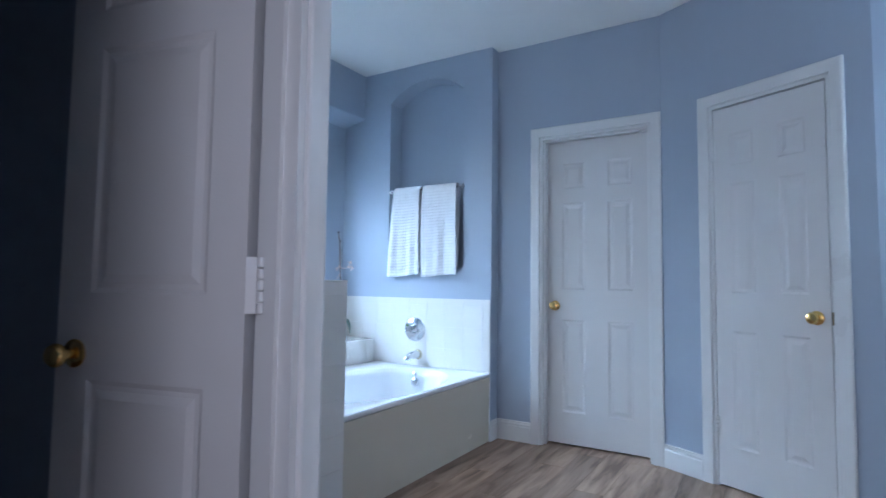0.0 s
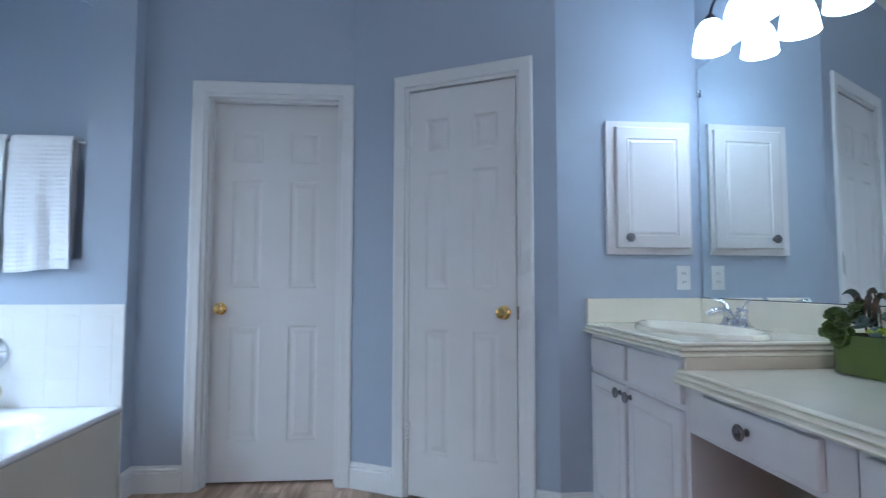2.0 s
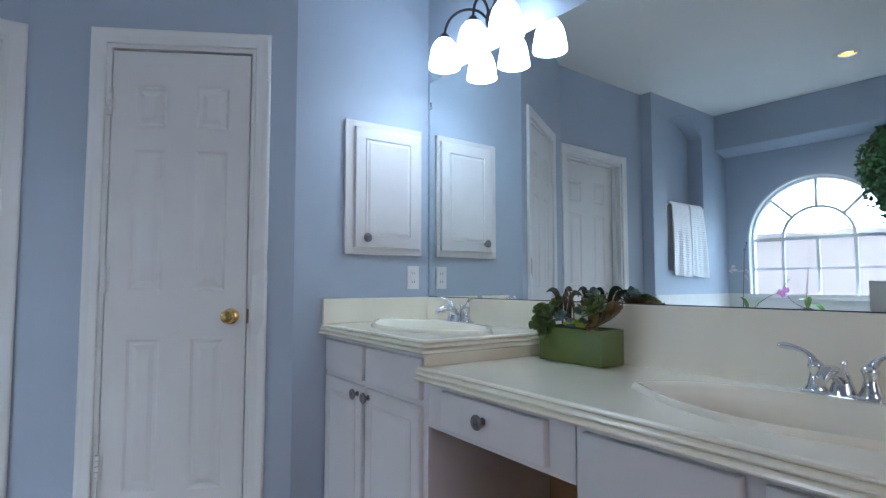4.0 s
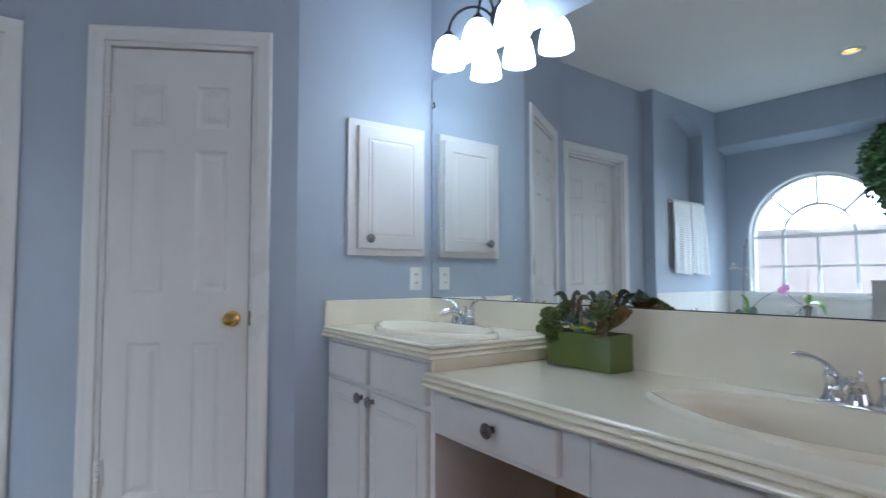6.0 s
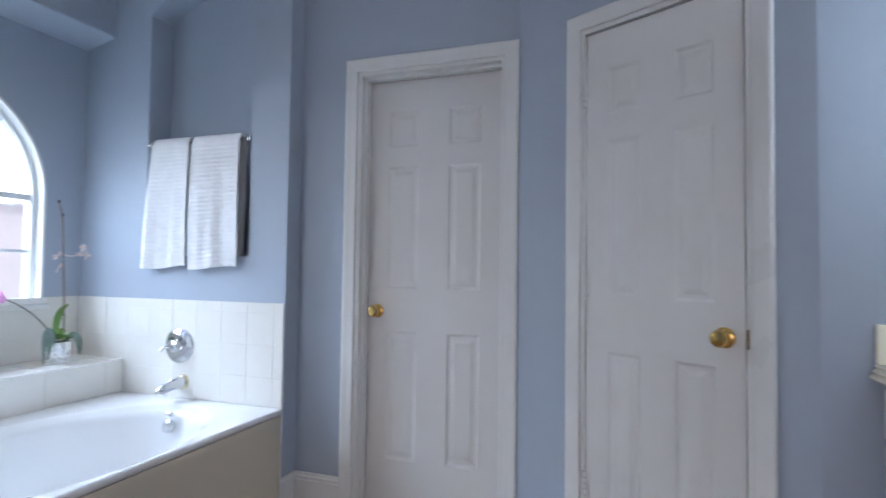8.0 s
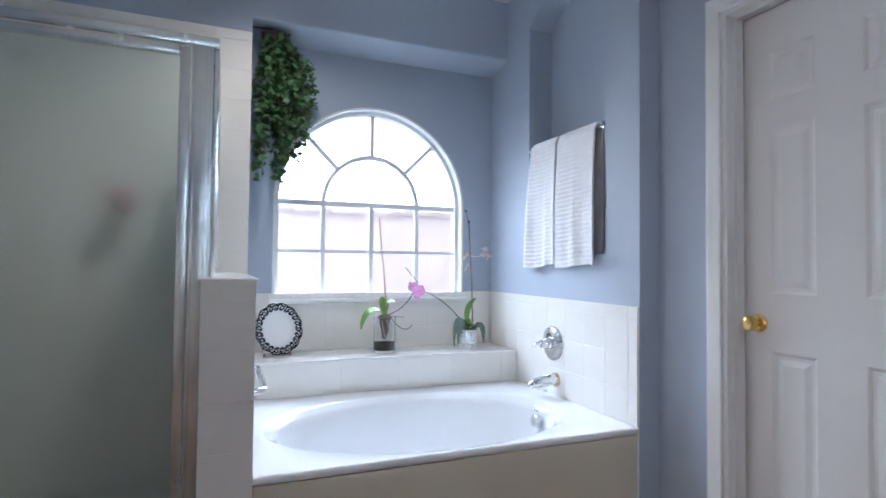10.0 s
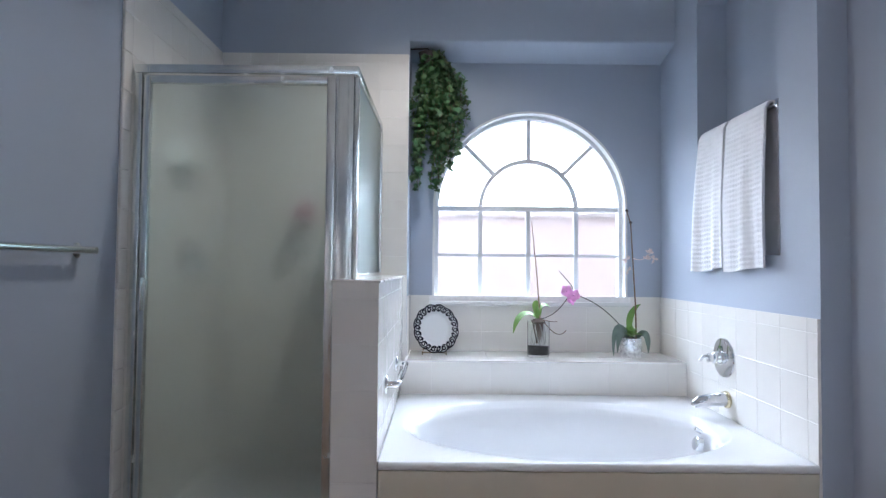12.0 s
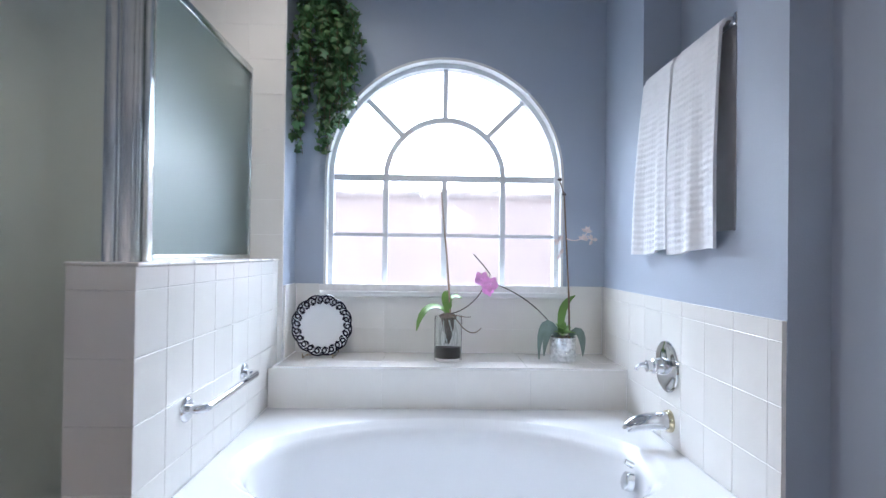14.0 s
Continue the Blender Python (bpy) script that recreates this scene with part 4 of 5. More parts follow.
local(sp, mesh_object("flange", lathe([(0.028, 0.016), (0.034, 0.015), (0.037, 0.010), (0.038, 0)], frame_on((-2.235, YT, 0.535), (1, 0, 0), (0, -1, 0)), 28), BRASS_PALE, True))["label"] = "pale brass collar"
gb = empty("grab_bar", (-2.15, PONY_Y1, 0.66))
tagged(gb, "chrome grab bar on the tiled half wall", "grab bar")
gx0, gx1, gy = -1.90, -2.36, PONY_Y1
pts = [(gx0, gy, 0.66)] + arc((gx0 - 0.03, gy + 0.02, 0.66), (1, 0, 0), (0, 1, 0), 0.03, 0, 90, 6) + arc((gx1 + 0.03, gy + 0.02, 0.66), (0, 1, 0), (-1, 0, 0), 0.03, 0, 90, 6) + [(gx1, gy, 0.66)]
local(gb, mesh_object("bar", tube(pts, 0.012, 14), CHROME, True))
for x in (gx0, gx1):
    local(gb, mesh_object("flange", lathe([(0.0, 0.008), (0.03, 0.008), (0.034, 0.004), (0.035, 0)], frame_on((x, gy, 0.66), (1, 0, 0), (0, 1, 0)), 24), CHROME, True))


# ---- towel rails and towels ----
rail = empty("towel_rail", (-2.2, Y_TUB, 1.76))
tagged(rail, "chrome towel rail across the wall niche", "towel rail")
BY_, BZ = Y_TUB + 0.012, 1.755
local(rail, mesh_object("bar", tube([(NX0 + 0.004, BY_, BZ), (NX1 - 0.004, BY_, BZ)], 0.009, 14), CHROME, True))
for x, n in ((NX0, 1), (NX1, -1)):
    local(rail, mesh_object("bracket", one_box(min(x, x + n * 0.022), max(x, x + n * 0.022), BY_ - 0.014, BY_ + 0.014, BZ - 0.018, BZ + 0.018, bevel=0.005), CHROME, 40))


def towel(x0, x1, xb0, xb1, seed):
    """A folded waffle towel over the rail, hanging in front with soft folds."""
    rnd = random.Random(seed)
    ph = [rnd.uniform(0, 6.28) for _ in range(4)]
    nu, nv = 64, 240
    front, back, r = 0.645, 0.585, 0.020
    arc_len = math.pi * r
    total = front + arc_len + back

    def place(i, j, lift):
        a, s = i / nu, total * j / nv
        if s < front:
            h = front - s
            f = h / front
            y, z = -r - 0.006 - 0.028 * math.sin(min(1, f * 1.3) * 1.57) * (0.6 + 0.4 * math.sin(a * 5 + ph[0])), -h
            fold = 0.007 * f * math.sin(a * 11 + ph[1]) + 0.005 * f * math.sin(a * 21 + ph[2])
            y += fold - lift
            xa, xb = x0 + (xb0 - x0) * f, x1 + (xb1 - x1) * f
            z += 0.010 * f * math.sin(a * 4.2 + ph[3])
        elif s < front + arc_len:
            t = (s - front) / r
            y, z = -(r + lift) * math.cos(t), (r + lift) * math.sin(t)
            xa, xb = x0, x1
        else:
            h = s - front - arc_len
            y, z = r + lift + 0.012 * h, -h
            xa, xb = x0, x1 - 0.05 * max(0, h - 0.3) * (x1 > -2.0)
        return Vector((xa + (xb - xa) * a, BY_ + y, BZ + z))

    bm = bmesh.new()
    grids = []
    for base in (0.006, -0.004):
        rows = []
        for j in range(nv + 1):
            row = []
            for i in range(nu + 1):
                edge = min(i, nu - i) < 2
                waf = (0.0020 if j % 4 < 2 else 0.0) + (0.0008 if i % 4 < 2 else 0.0)
                row.append(bm.verts.new(place(i, j, base + (waf if base > 0 and not edge else 0))))
            rows.append(row)
        grids.append(rows)
    for rows in grids:
        for j in range(nv):
            for i in range(nu):
                bm.faces.new((rows[j][i], rows[j][i + 1], rows[j + 1][i + 1], rows[j + 1][i]))
    a, b = grids
    for j in range(nv):
        for i in (0, nu):
            bm.faces.new((a[j][i], a[j + 1][i], b[j + 1][i], b[j][i]))
    for i in range(nu):
        for j in (0, nv):
            bm.faces.new((a[j][i], a[j][i + 1], b[j][i + 1], b[j][i]))
    ob = mesh_object("towel", bm, TOWEL, 60)
    return tagged(ob, "white waffle-weave cotton towel folded over the rail", "towel", group="towels on the niche rail")


towel(-2.475, -2.238, -2.505, -2.228, 3)
towel(-2.214, -1.925, -2.20, -1.905, 8)

tb = empty("towel_bar", (-1.4, Y_SOUTH, 1.155))
tagged(tb, "chrome towel bar on the blue wall", "towel bar")
local(tb, mesh_object("bar", tube([(-1.637, Y_SOUTH + 0.055, 1.155), (-1.038, Y_SOUTH + 0.055, 1.155)], 0.013, 16), CHROME, True))
for x in (-1.64, -1.035):
    bm = lathe([(0, 0.068), (0.012, 0.068), (0.014, 0.06), (0.0135, 0.03), (0.012, 0.012), (0.02, 0.008), (0.026, 0.004), (0.027, 0)], frame_on((x, Y_SOUTH, 1.155), (-1, 0, 0), (0, 1, 0)), 20)
    local(tb, mesh_object("post", bm, CHROME, True))


# ---- taps of the basins ----
def basin_tap(x, y, z):
    tap = empty("basin_tap", (x, y, z))
    tagged(tap, "chrome two-handle basin tap on the worktop", "tap", "basin taps")
    bm = one_box(x - 0.026, x + 0.026, y - 0.078, y + 0.078, z, z + 0.016, bevel=0.007, seg=3)
    local(tap, mesh_object("base", bm, CHROME, 40))
    bm = lathe([(0.026, 0), (0.024, 0.012), (0.018, 0.03), (0.016, 0.042), (0.011, 0.050), (0, 0.052)], Matrix.Translation((x, y, z + 0.012)), 20)
    tube(bezier((x + 0.004, y, z + 0.030), (x - 0.03, y, z + 0.070), (x - 0.08, y, z + 0.080), (x - 0.115, y, z + 0.050), 12), [0.015] * 8 + [0.0145, 0.014, 0.0135, 0.013, 0.012], 14, bm)
    lathe([(0, 0.0), (0.0045, 0.0), (0.0045, 0.018), (0.007, 0.022), (0.006, 0.028), (0, 0.03)], Matrix.Translation((x + 0.012, y, z + 0.055)), 12, bm)
    local(tap, mesh_object("spout", bm, CHROME, True))
    for s in (-1, 1):
        yy = y + s * 0.052
        bm = lathe([(0.024, 0), (0.024, 0.006), (0.019, 0.014), (0.014, 0.032), (0.0135, 0.046), (0.017, 0.054), (0.016, 0.062), (0.009, 0.069), (0, 0.071)], Matrix.Translation((x, yy, z + 0.012)), 20)
        tube(bezier((x, yy, z + 0.070), (x + 0.006, yy + s * 0.012, z + 0.098), (x - 0.012, yy + s * 0.030, z + 0.110), (x - 0.024, yy + s * 0.070, z + 0.112), 10), [0.012, 0.011, 0.0095, 0.008, 0.0068, 0.0062, 0.0062, 0.0068, 0.0078, 0.008, 0.004], 10, bm)
        local(tap, mesh_object("handle", bm, CHROME, True))
    return tap


basin_tap(0.985, 2.655, CT1 + 0.001)
basin_tap(1.04, 1.285, CT2 + 0.001)

# ---- socket outlet ----
oc = empty("socket_outlet", (0.985, Y_VAN, 1.08))
tagged(oc, "white duplex socket outlet on the wall", "outlet")
mo = frame_on((0.984, Y_VAN, 1.078), (1, 0, 0), (0, -1, 0))
bm = prism(bmesh.new(), [(-0.032, -0.055), (0.032, -0.055), (0.032, 0.055), (-0.032, 0.055)], 0.0005, 0.005, mo)
local(oc, mesh_object("cover_plate", bm, TRIM))
for v in (-0.02, 0.02):
    f1 = local(oc, mesh_object("socket", prism(bmesh.new(), [(-0.015, v - 0.014), (0.015, v - 0.014), (0.015, v + 0.014), (-0.015, v + 0.014)], 0.005, 0.0075, mo), TRIM))
    for u in (-0.006, 0.006):
        s1 = mesh_object("slot", prism(bmesh.new(), [(u - 0.0012, v - 0.005), (u + 0.0012, v - 0.005), (u + 0.0012, v + 0.006), (u - 0.0012, v + 0.006)], 0.0070, 0.0079, mo), BLACK)
        s1.parent = f1

# ---- plants ----
LEAF_IVY = mat("ivy_leaf", (0.06, 0.15, 0.055), 0.5, vary=0.45, scale=9, spec=0.4)
LEAF_ORCHID = mat("orchid_leaf", (0.16, 0.30, 0.06), 0.35, vary=0.2, scale=14)
LEAF_LONG = mat("dark_long_leaf", (0.05, 0.065, 0.045), 0.5, vary=0.3, scale=20)
LEAF_DARK = mat("dusky_leaf", (0.15, 0.205, 0.18), 0.4, vary=0.25, scale=20)
LEAF_SUCC = mat("succulent_leaf", (0.095, 0.135, 0.03), 0.45, vary=0.35, scale=25)
LEAF_RED = mat("bronze_succulent_leaf", (0.14, 0.09, 0.03), 0.45, vary=0.4, scale=25)
LEAF_LIME = mat("lime_succulent_leaf", (0.42, 0.48, 0.04), 0.5, vary=0.2, scale=25)
STEM = mat("plant_stem", (0.16, 0.10, 0.06), 0.7, vary=0.25, scale=40)
STEM_D = mat("dark_stem", (0.05, 0.035, 0.035), 0.7, vary=0.25, scale=40)
STAKE = mat("bamboo_stake", (0.42, 0.30, 0.22), 0.7, vary=0.15, scale=30)
PINK = mat("magenta_petal", (0.88, 0.40, 0.78), 0.6, vary=0.18, scale=40)
DRY = mat("dried_petal", (0.82, 0.70, 0.66), 0.8, vary=0.15, scale=40)
MERC = mat("mercury_glass", (0.72, 0.74, 0.76), 0.2, 1.0, vary=0.35, scale=70, bump=0.5, bump_scale=120)
ROOTS = mat("bark_chips", (0.17, 0.135, 0.11), 0.9, vary=0.4, scale=70, bump=1.0)
ROOT_PALE = mat("pale_root", (0.52, 0.53, 0.50), 0.7, vary=0.2, scale=40)
PEBBLE = mat("dark_gravel", (0.02, 0.022, 0.022), 0.6, vary=0.4, scale=90, bump=1.0)
BLACKINK = mat("black_glaze", (0.015, 0.015, 0.03), 0.25)
PLATE = mat("white_glaze", (0.78, 0.79, 0.80), 0.12, vary=0.01, coat=0.4)
WIRE = mat("bronze_wire", (0.28, 0.20, 0.12), 0.4, 0.8)


def blade(bm, path, widths, up=(0, 0, 1), fold=0.15, thick=0.0012):
    """A leaf along a path with a midrib fold."""
    path = [Vector(p) for p in path]
    rows = []
    for i, p in enumerate(path):
        t = (path[min(i + 1, len(path) - 1)] - path[max(i - 1, 0)]).normalized()
        side = t.cross(Vector(up)).normalized()
        nrm = side.cross(t).normalized()
        w = widths[i]
        rows.append([bm.verts.new(p + side * w * s + nrm * (fold * w * abs(s) + o)) for s, o in ((-1, 0), (0, 0), (1, 0), (1, -thick), (0, -thick), (-1, -thick))])
    for a, b in zip(rows, rows[1:]):
        for k in range(6):
            j = (k + 1) % 6
            bm.faces.new((a[k], a[j], b[j], b[k]))
    bm.faces.new(rows[0])
    bm.faces.new(rows[-1][::-1])
    return bm


# ivy in the alcove's corner
rnd = random.Random(11)
ivy = empty("hanging_ivy", (-2.85, 2.08, 2.30))
tagged(ivy, "hanging green trailing ivy in the window alcove corner", "plant")
lobes = [(0, -0.1), (0.30, -0.28), (0.55, -0.10), (0.42, 0.12), (0.62, 0.42), (0.27, 0.45), (0.0, 1.0), (-0.27, 0.45), (-0.62, 0.42), (-0.42, 0.12), (-0.55, -0.10), (-0.30, -0.28)]
verts, faces = [], []
vines = []
for k in range(62):
    ang_ = rnd.uniform(0, 2 * math.pi)
    rr_ = rnd.uniform(0.02, 0.155)
    bx, by = -2.855 + rr_ * 0.75 * math.cos(ang_), 2.14 + rr_ * math.sin(ang_)
    z_end = {0: 1.52, 1: 1.56}.get(k % 5, 1.62 + rnd.uniform(0, 0.40))
    if by < 2.08:
        z_end = 1.53 + rnd.uniform(0, 0.25)
    elif 2.17 > by:
        z_end = 1.52 + rnd.uniform(0, 0.35)
    else:
        z_end = 1.75 + rnd.uniform(-0.12, 0.25)
    pts, x, y, z = [], -2.86 + 0.3 * (bx + 2.86), 2.085 + 0.35 * (by - 2.085), 2.33 + rnd.uniform(-0.06, 0.0)
    n = max(6, int((z - z_end) / 0.03))
    for i in range(n + 1):
        f = i / n
        e = min(1, f * 3.2)
        px = x + (bx - x) * e + 0.012 * math.sin(f * 9 + k)
        py = max(1.985, y + (by - y) * e + 0.012 * math.cos(f * 8 + k * 2))
        pts.append(Vector((px, py, z + (z_end - z) * f)))
    vines.append(pts)
    for i in range(n):
        for _ in range(3 if i < n * 0.7 else 2):
            p = pts[i] + Vector((rnd.uniform(-0.025, 0.025), rnd.uniform(-0.018, 0.018), rnd.uniform(-0.02, 0.02)))
            p.y, p.x = max(1.978, p.y), max(X_WIN + 0.03, p.x)
            s = rnd.uniform(0.022, 0.040)
            q = Euler((radians(rnd.uniform(-60, 20)) + 1.2, radians(rnd.uniform(-40, 40)), radians(90 + rnd.uniform(-110, 110)))).to_matrix()
            down = rnd.uniform(0.5, 1.0)
            base = len(verts)
            verts.append(tuple(p))
            for a, b in lobes:
                off = q @ Vector((a * s, -(b * s) * down, 0.25 * s * abs(a)))
                v = p + off
                verts.append((v.x, max(1.975, v.y), v.z - 0.3 * s))
            for t in range(12):
                faces.append((base, base + 1 + t, base + 1 + (t + 1) % 12))
me = bpy.data.meshes.new("foliage")
me.from_pydata(verts, [], faces)
me.materials.append(LEAF_IVY)
fo = local(ivy, new("foliage", me))
nt_ = LEAF_IVY.node_tree
geo = nt_.nodes.new("ShaderNodeNewGeometry")
hs = next(n for n in nt_.nodes if n.type == "HUE_SAT")
mr = nt_.nodes.new("ShaderNodeMapRange")
mr.inputs["To Min"].default_value, mr.inputs["To Max"].default_value = 0.46, 0.53
nt_.links.new(geo.outputs["Random Per Island"], mr.inputs["Value"])
nt_.links.new(mr.outputs[0], hs.inputs["Hue"])
bm = bmesh.new()
for pts in vines:
    tube(pts[::2] if len(pts) > 4 else pts, 0.0013, 4, bm)
local(ivy, mesh_object("vine", bm, STEM))
local(ivy, mesh_object("pot", lathe([(0, 0), (0.04, 0.0), (0.055, 0.07), (0.058, 0.075), (0.05, 0.075), (0.0, 0.06)], Matrix.Translation((-2.86, 2.075, 2.245)), 20), STEM_D, True))
local(ivy, mesh_object("wall_hook", tube([(-2.86, 1.973, 2.345), (-2.86, 2.075, 2.35), (-2.86, 2.075, 2.31)], 0.004, 8), STEM_D, True))

# orchid in the tall clear vase
LZ = 0.6275
v1 = empty("orchid_vase", (-2.805, 2.695, LZ))
tagged(v1, "clear glass cylinder vase with a pink flowering orchid", "plant")
V1 = Matrix.Translation((-2.805, 2.695, LZ))
local(v1, mesh_object("vase", lathe([(0, 0.0), (0.059, 0.0), (0.061, 0.003), (0.061, 0.193), (0.0575, 0.193), (0.057, 0.012), (0, 0.010)], V1, 40), CLEAR, True))["label"] = "clear glass cylinder"
local(v1, mesh_object("gravel", lathe([(0, 0.0115), (0.0555, 0.0125), (0.0555, 0.062), (0.02, 0.062), (0, 0.06)], V1, 32), PEBBLE, True))["label"] = "dark wet gravel"
bm = lathe([(0, 0.075), (0.008, 0.078), (0.014, 0.10), (0.022, 0.14), (0.030, 0.178), (0.040, 0.190), (0.028, 0.199), (0.012, 0.205), (0, 0.203)], V1, 18)
for v in bm.verts:
    v.co += Vector((rnd.uniform(-1, 1), rnd.uniform(-1, 1), rnd.uniform(-1, 1))) * 0.004
local(v1, mesh_object("root_ball", bm, ROOTS, True))
for k in range(7):
    a = 0.9 * k
    q = [Vector((-2.805 + r_ * math.cos(a + w_), 2.695 + r_ * math.sin(a + w_), LZ + z_)) for r_, w_, z_ in ((0.026, 0, 0.185), (0.040, 0.2, 0.15), (0.046, 0.5, 0.115), (0.044, 0.3 + 0.2 * (k % 3), 0.085), (0.038, 0.9, 0.066))]
    local(v1, mesh_object("root", tube(bezier(q[0], q[1], q[2], q[4], 8), 0.0028, 6), ROOT_PALE, True))
W9 = [0.006, 0.014, 0.019, 0.022, 0.023, 0.021, 0.017, 0.010, 0.002]
for p1, p2, p3 in (((-2.80, 2.64, 0.90), (-2.79, 2.57, 0.86), (-2.785, 2.555, 0.755)), ((-2.80, 2.69, 0.90), (-2.79, 2.72, 0.925), (-2.78, 2.752, 0.90)), ((-2.82, 2.69, 0.88), (-2.83, 2.68, 0.92), (-2.84, 2.69, 0.93))):
    local(v1, mesh_object("leaf", blade(bmesh.new(), bezier((-2.803, 2.692, 0.825), p1, p2, p3, 8), W9, up=(0.4, 0, 1)), LEAF_ORCHID, 60))
local(v1, mesh_object("stake", tube([(-2.80, 2.705, 0.81), (-2.805, 2.688, 1.05), (-2.81, 2.657, 1.365)], [0.0044, 0.0038, 0.0026], 8), STAKE, True))
local(v1, mesh_object("flower_stem", tube(bezier((-2.80, 2.705, 0.83), (-2.79, 2.79, 0.85), (-2.78, 2.84, 0.92), (-2.77, 2.875, 1.005), 12) + bezier((-2.77, 2.875, 1.005), (-2.77, 2.86, 1.03), (-2.77, 2.83, 1.06), (-2.77, 2.80, 1.095), 6)[1:], 0.0027, 6), STEM_D, True))
local(v1, mesh_object("aerial_root", tube(bezier((-2.79, 2.72, 0.82), (-2.76, 2.76, 0.76), (-2.75, 2.80, 0.73), (-2.75, 2.835, 0.775), 12), 0.0022, 6), STEM, True))
local(v1, mesh_object("aerial_root", tube(bezier((-2.79, 2.70, 0.825), (-2.77, 2.74, 0.83), (-2.76, 2.76, 0.815), (-2.76, 2.79, 0.822), 8), 0.0018, 6), STEM, True))
for c, tilt in (((-2.745, 2.835, 0.985), 20), ((-2.74, 2.872, 0.965), -25), ((-2.755, 2.858, 0.945), 60)):
    bm = bmesh.new()
    mf = Matrix.Translation(c) @ pose(0, 0, 0, tilt * 0.4, 72, tilt)
    for k in range(5):
        a = radians(72 * k)
        w = 0.019 if k in (1, 4) else 0.013
        path = [mf @ Vector((math.cos(a) * r, math.sin(a) * r, 0.004 + 3 * r * r)) for r in (0.002, 0.011, 0.022, 0.031, 0.036)]
        blade(bm, path, [0.004, w * 0.8, w, w * 0.75, 0.003], up=mf.to_3x3() @ Vector((0, 0, 1)), fold=0.1, thick=0.0008)
    lathe([(0, 0.012), (0.005, 0.01), (0.007, 0.004), (0.004, 0)], mf, 8, bm)
    local(v1, mesh_object("blossom", bm, PINK, 60))["label"] = "magenta orchid blossom"

# succulent and dried orchid in the silver cup
v2 = empty("silver_cup_plant", (-2.81, 3.205, LZ))
tagged(v2, "mercury glass cup with a succulent and a dry orchid stem", "plant")
V2 = Matrix.Translation((-2.81, 3.205, LZ))
local(v2, mesh_object("cup", lathe([(0, 0.0), (0.055, 0.0), (0.057, 0.004), (0.057, 0.105), (0.054, 0.105), (0.053, 0.085), (0, 0.083)], V2, 36), MERC, True))["label"] = "speckled silver mercury glass cup"
bm = lathe([(0, 0.085), (0.047, 0.086), (0.03, 0.1), (0, 0.104)], V2, 20)
local(v2, mesh_object("soil", bm, ROOTS, True))
for k in range(16):
    a, ring_ = radians(137.5 * k), k / 16
    o = Vector((-2.80, 3.20, 0.745))
    d = Vector((math.cos(a), math.sin(a), 0))
    tip = o + d * (0.022 + 0.052 * ring_) + Vector((0, 0, 0.055 - 0.065 * ring_))
    bm = blade(bmesh.new(), [o + d * 0.004, o * 0.5 + tip * 0.5 + Vector((0, 0, 0.004)), tip], [0.008, 0.018, 0.003], fold=0.4, thick=0.003)
    local(v2, mesh_object("succulent_leaf", bm, LEAF_ORCHID, 60))
for p0, p1, p2, p3 in (((-2.80, 3.185, 0.735), (-2.76, 3.13, 0.84), (-2.74, 3.08, 0.80), (-2.735, 3.085, 0.645)), ((-2.79, 3.175, 0.735), (-2.75, 3.14, 0.80), (-2.735, 3.11, 0.77), (-2.73, 3.105, 0.66)), ((-2.80, 3.235, 0.735), (-2.77, 3.27, 0.80), (-2.76, 3.285, 0.74), (-2.755, 3.28, 0.655)), ((-2.815, 3.20, 0.74), (-2.82, 3.19, 0.84), (-2.82, 3.21, 0.89), (-2.82, 3.262, 0.915))):
    local(v2, mesh_object("leaf", blade(bmesh.new(), bezier(p0, p1, p2, p3, 8), [0.007, 0.013, 0.016, 0.018, 0.018, 0.016, 0.013, 0.008, 0.002], up=(1, 0, 0.3)), LEAF_DARK if p3[2] < 0.9 else LEAF_ORCHID, 60))
local(v2, mesh_object("stake", tube([(-2.81, 3.235, 0.72), (-2.81, 3.23, 0.92), (-2.81, 3.205, 1.36), (-2.81, 3.18, 1.44)], [0.0044, 0.004, 0.0034, 0.0026], 8), STEM, True))
for z, y in ((1.365, 3.204), (1.43, 3.183)):
    local(v2, mesh_object("clip", tube([(-2.81, y - 0.006, z), (-2.80, y, z + 0.004), (-2.81, y + 0.006, z)], 0.005, 6), STEM_D, True))
local(v2, mesh_object("arching_stem", tube(bezier((-2.80, 3.17, 0.76), (-2.78, 3.10, 0.86), (-2.76, 2.99, 0.94), (-2.75, 2.865, 0.975), 14), 0.0027, 6), STEM_D, True))
local(v2, mesh_object("dry_stem", tube(bezier((-2.81, 3.215, 1.17), (-2.80, 3.25, 1.15), (-2.79, 3.29, 1.16), (-2.79, 3.31, 1.21), 10), 0.003, 6), DRY, True))
for c in ((-2.79, 3.30, 1.20), (-2.79, 3.285, 1.165), (-2.79, 3.325, 1.165), (-2.80, 3.18, 1.16), (-2.80, 3.185, 1.10)):
    bm = bmesh.new()
    for k in range(4):
        a = rnd.uniform(0, 6.28)
        d = Vector((0.3 * math.cos(a), math.sin(a), math.cos(a)))
        blade(bm, [Vector(c), Vector(c) + d * 0.014, Vector(c) + d * 0.026], [0.003, 0.008, 0.001], up=(1, 0.2, 0), fold=0.5, thick=0.0006)
    local(v2, mesh_object("dry_petal", bm, DRY))

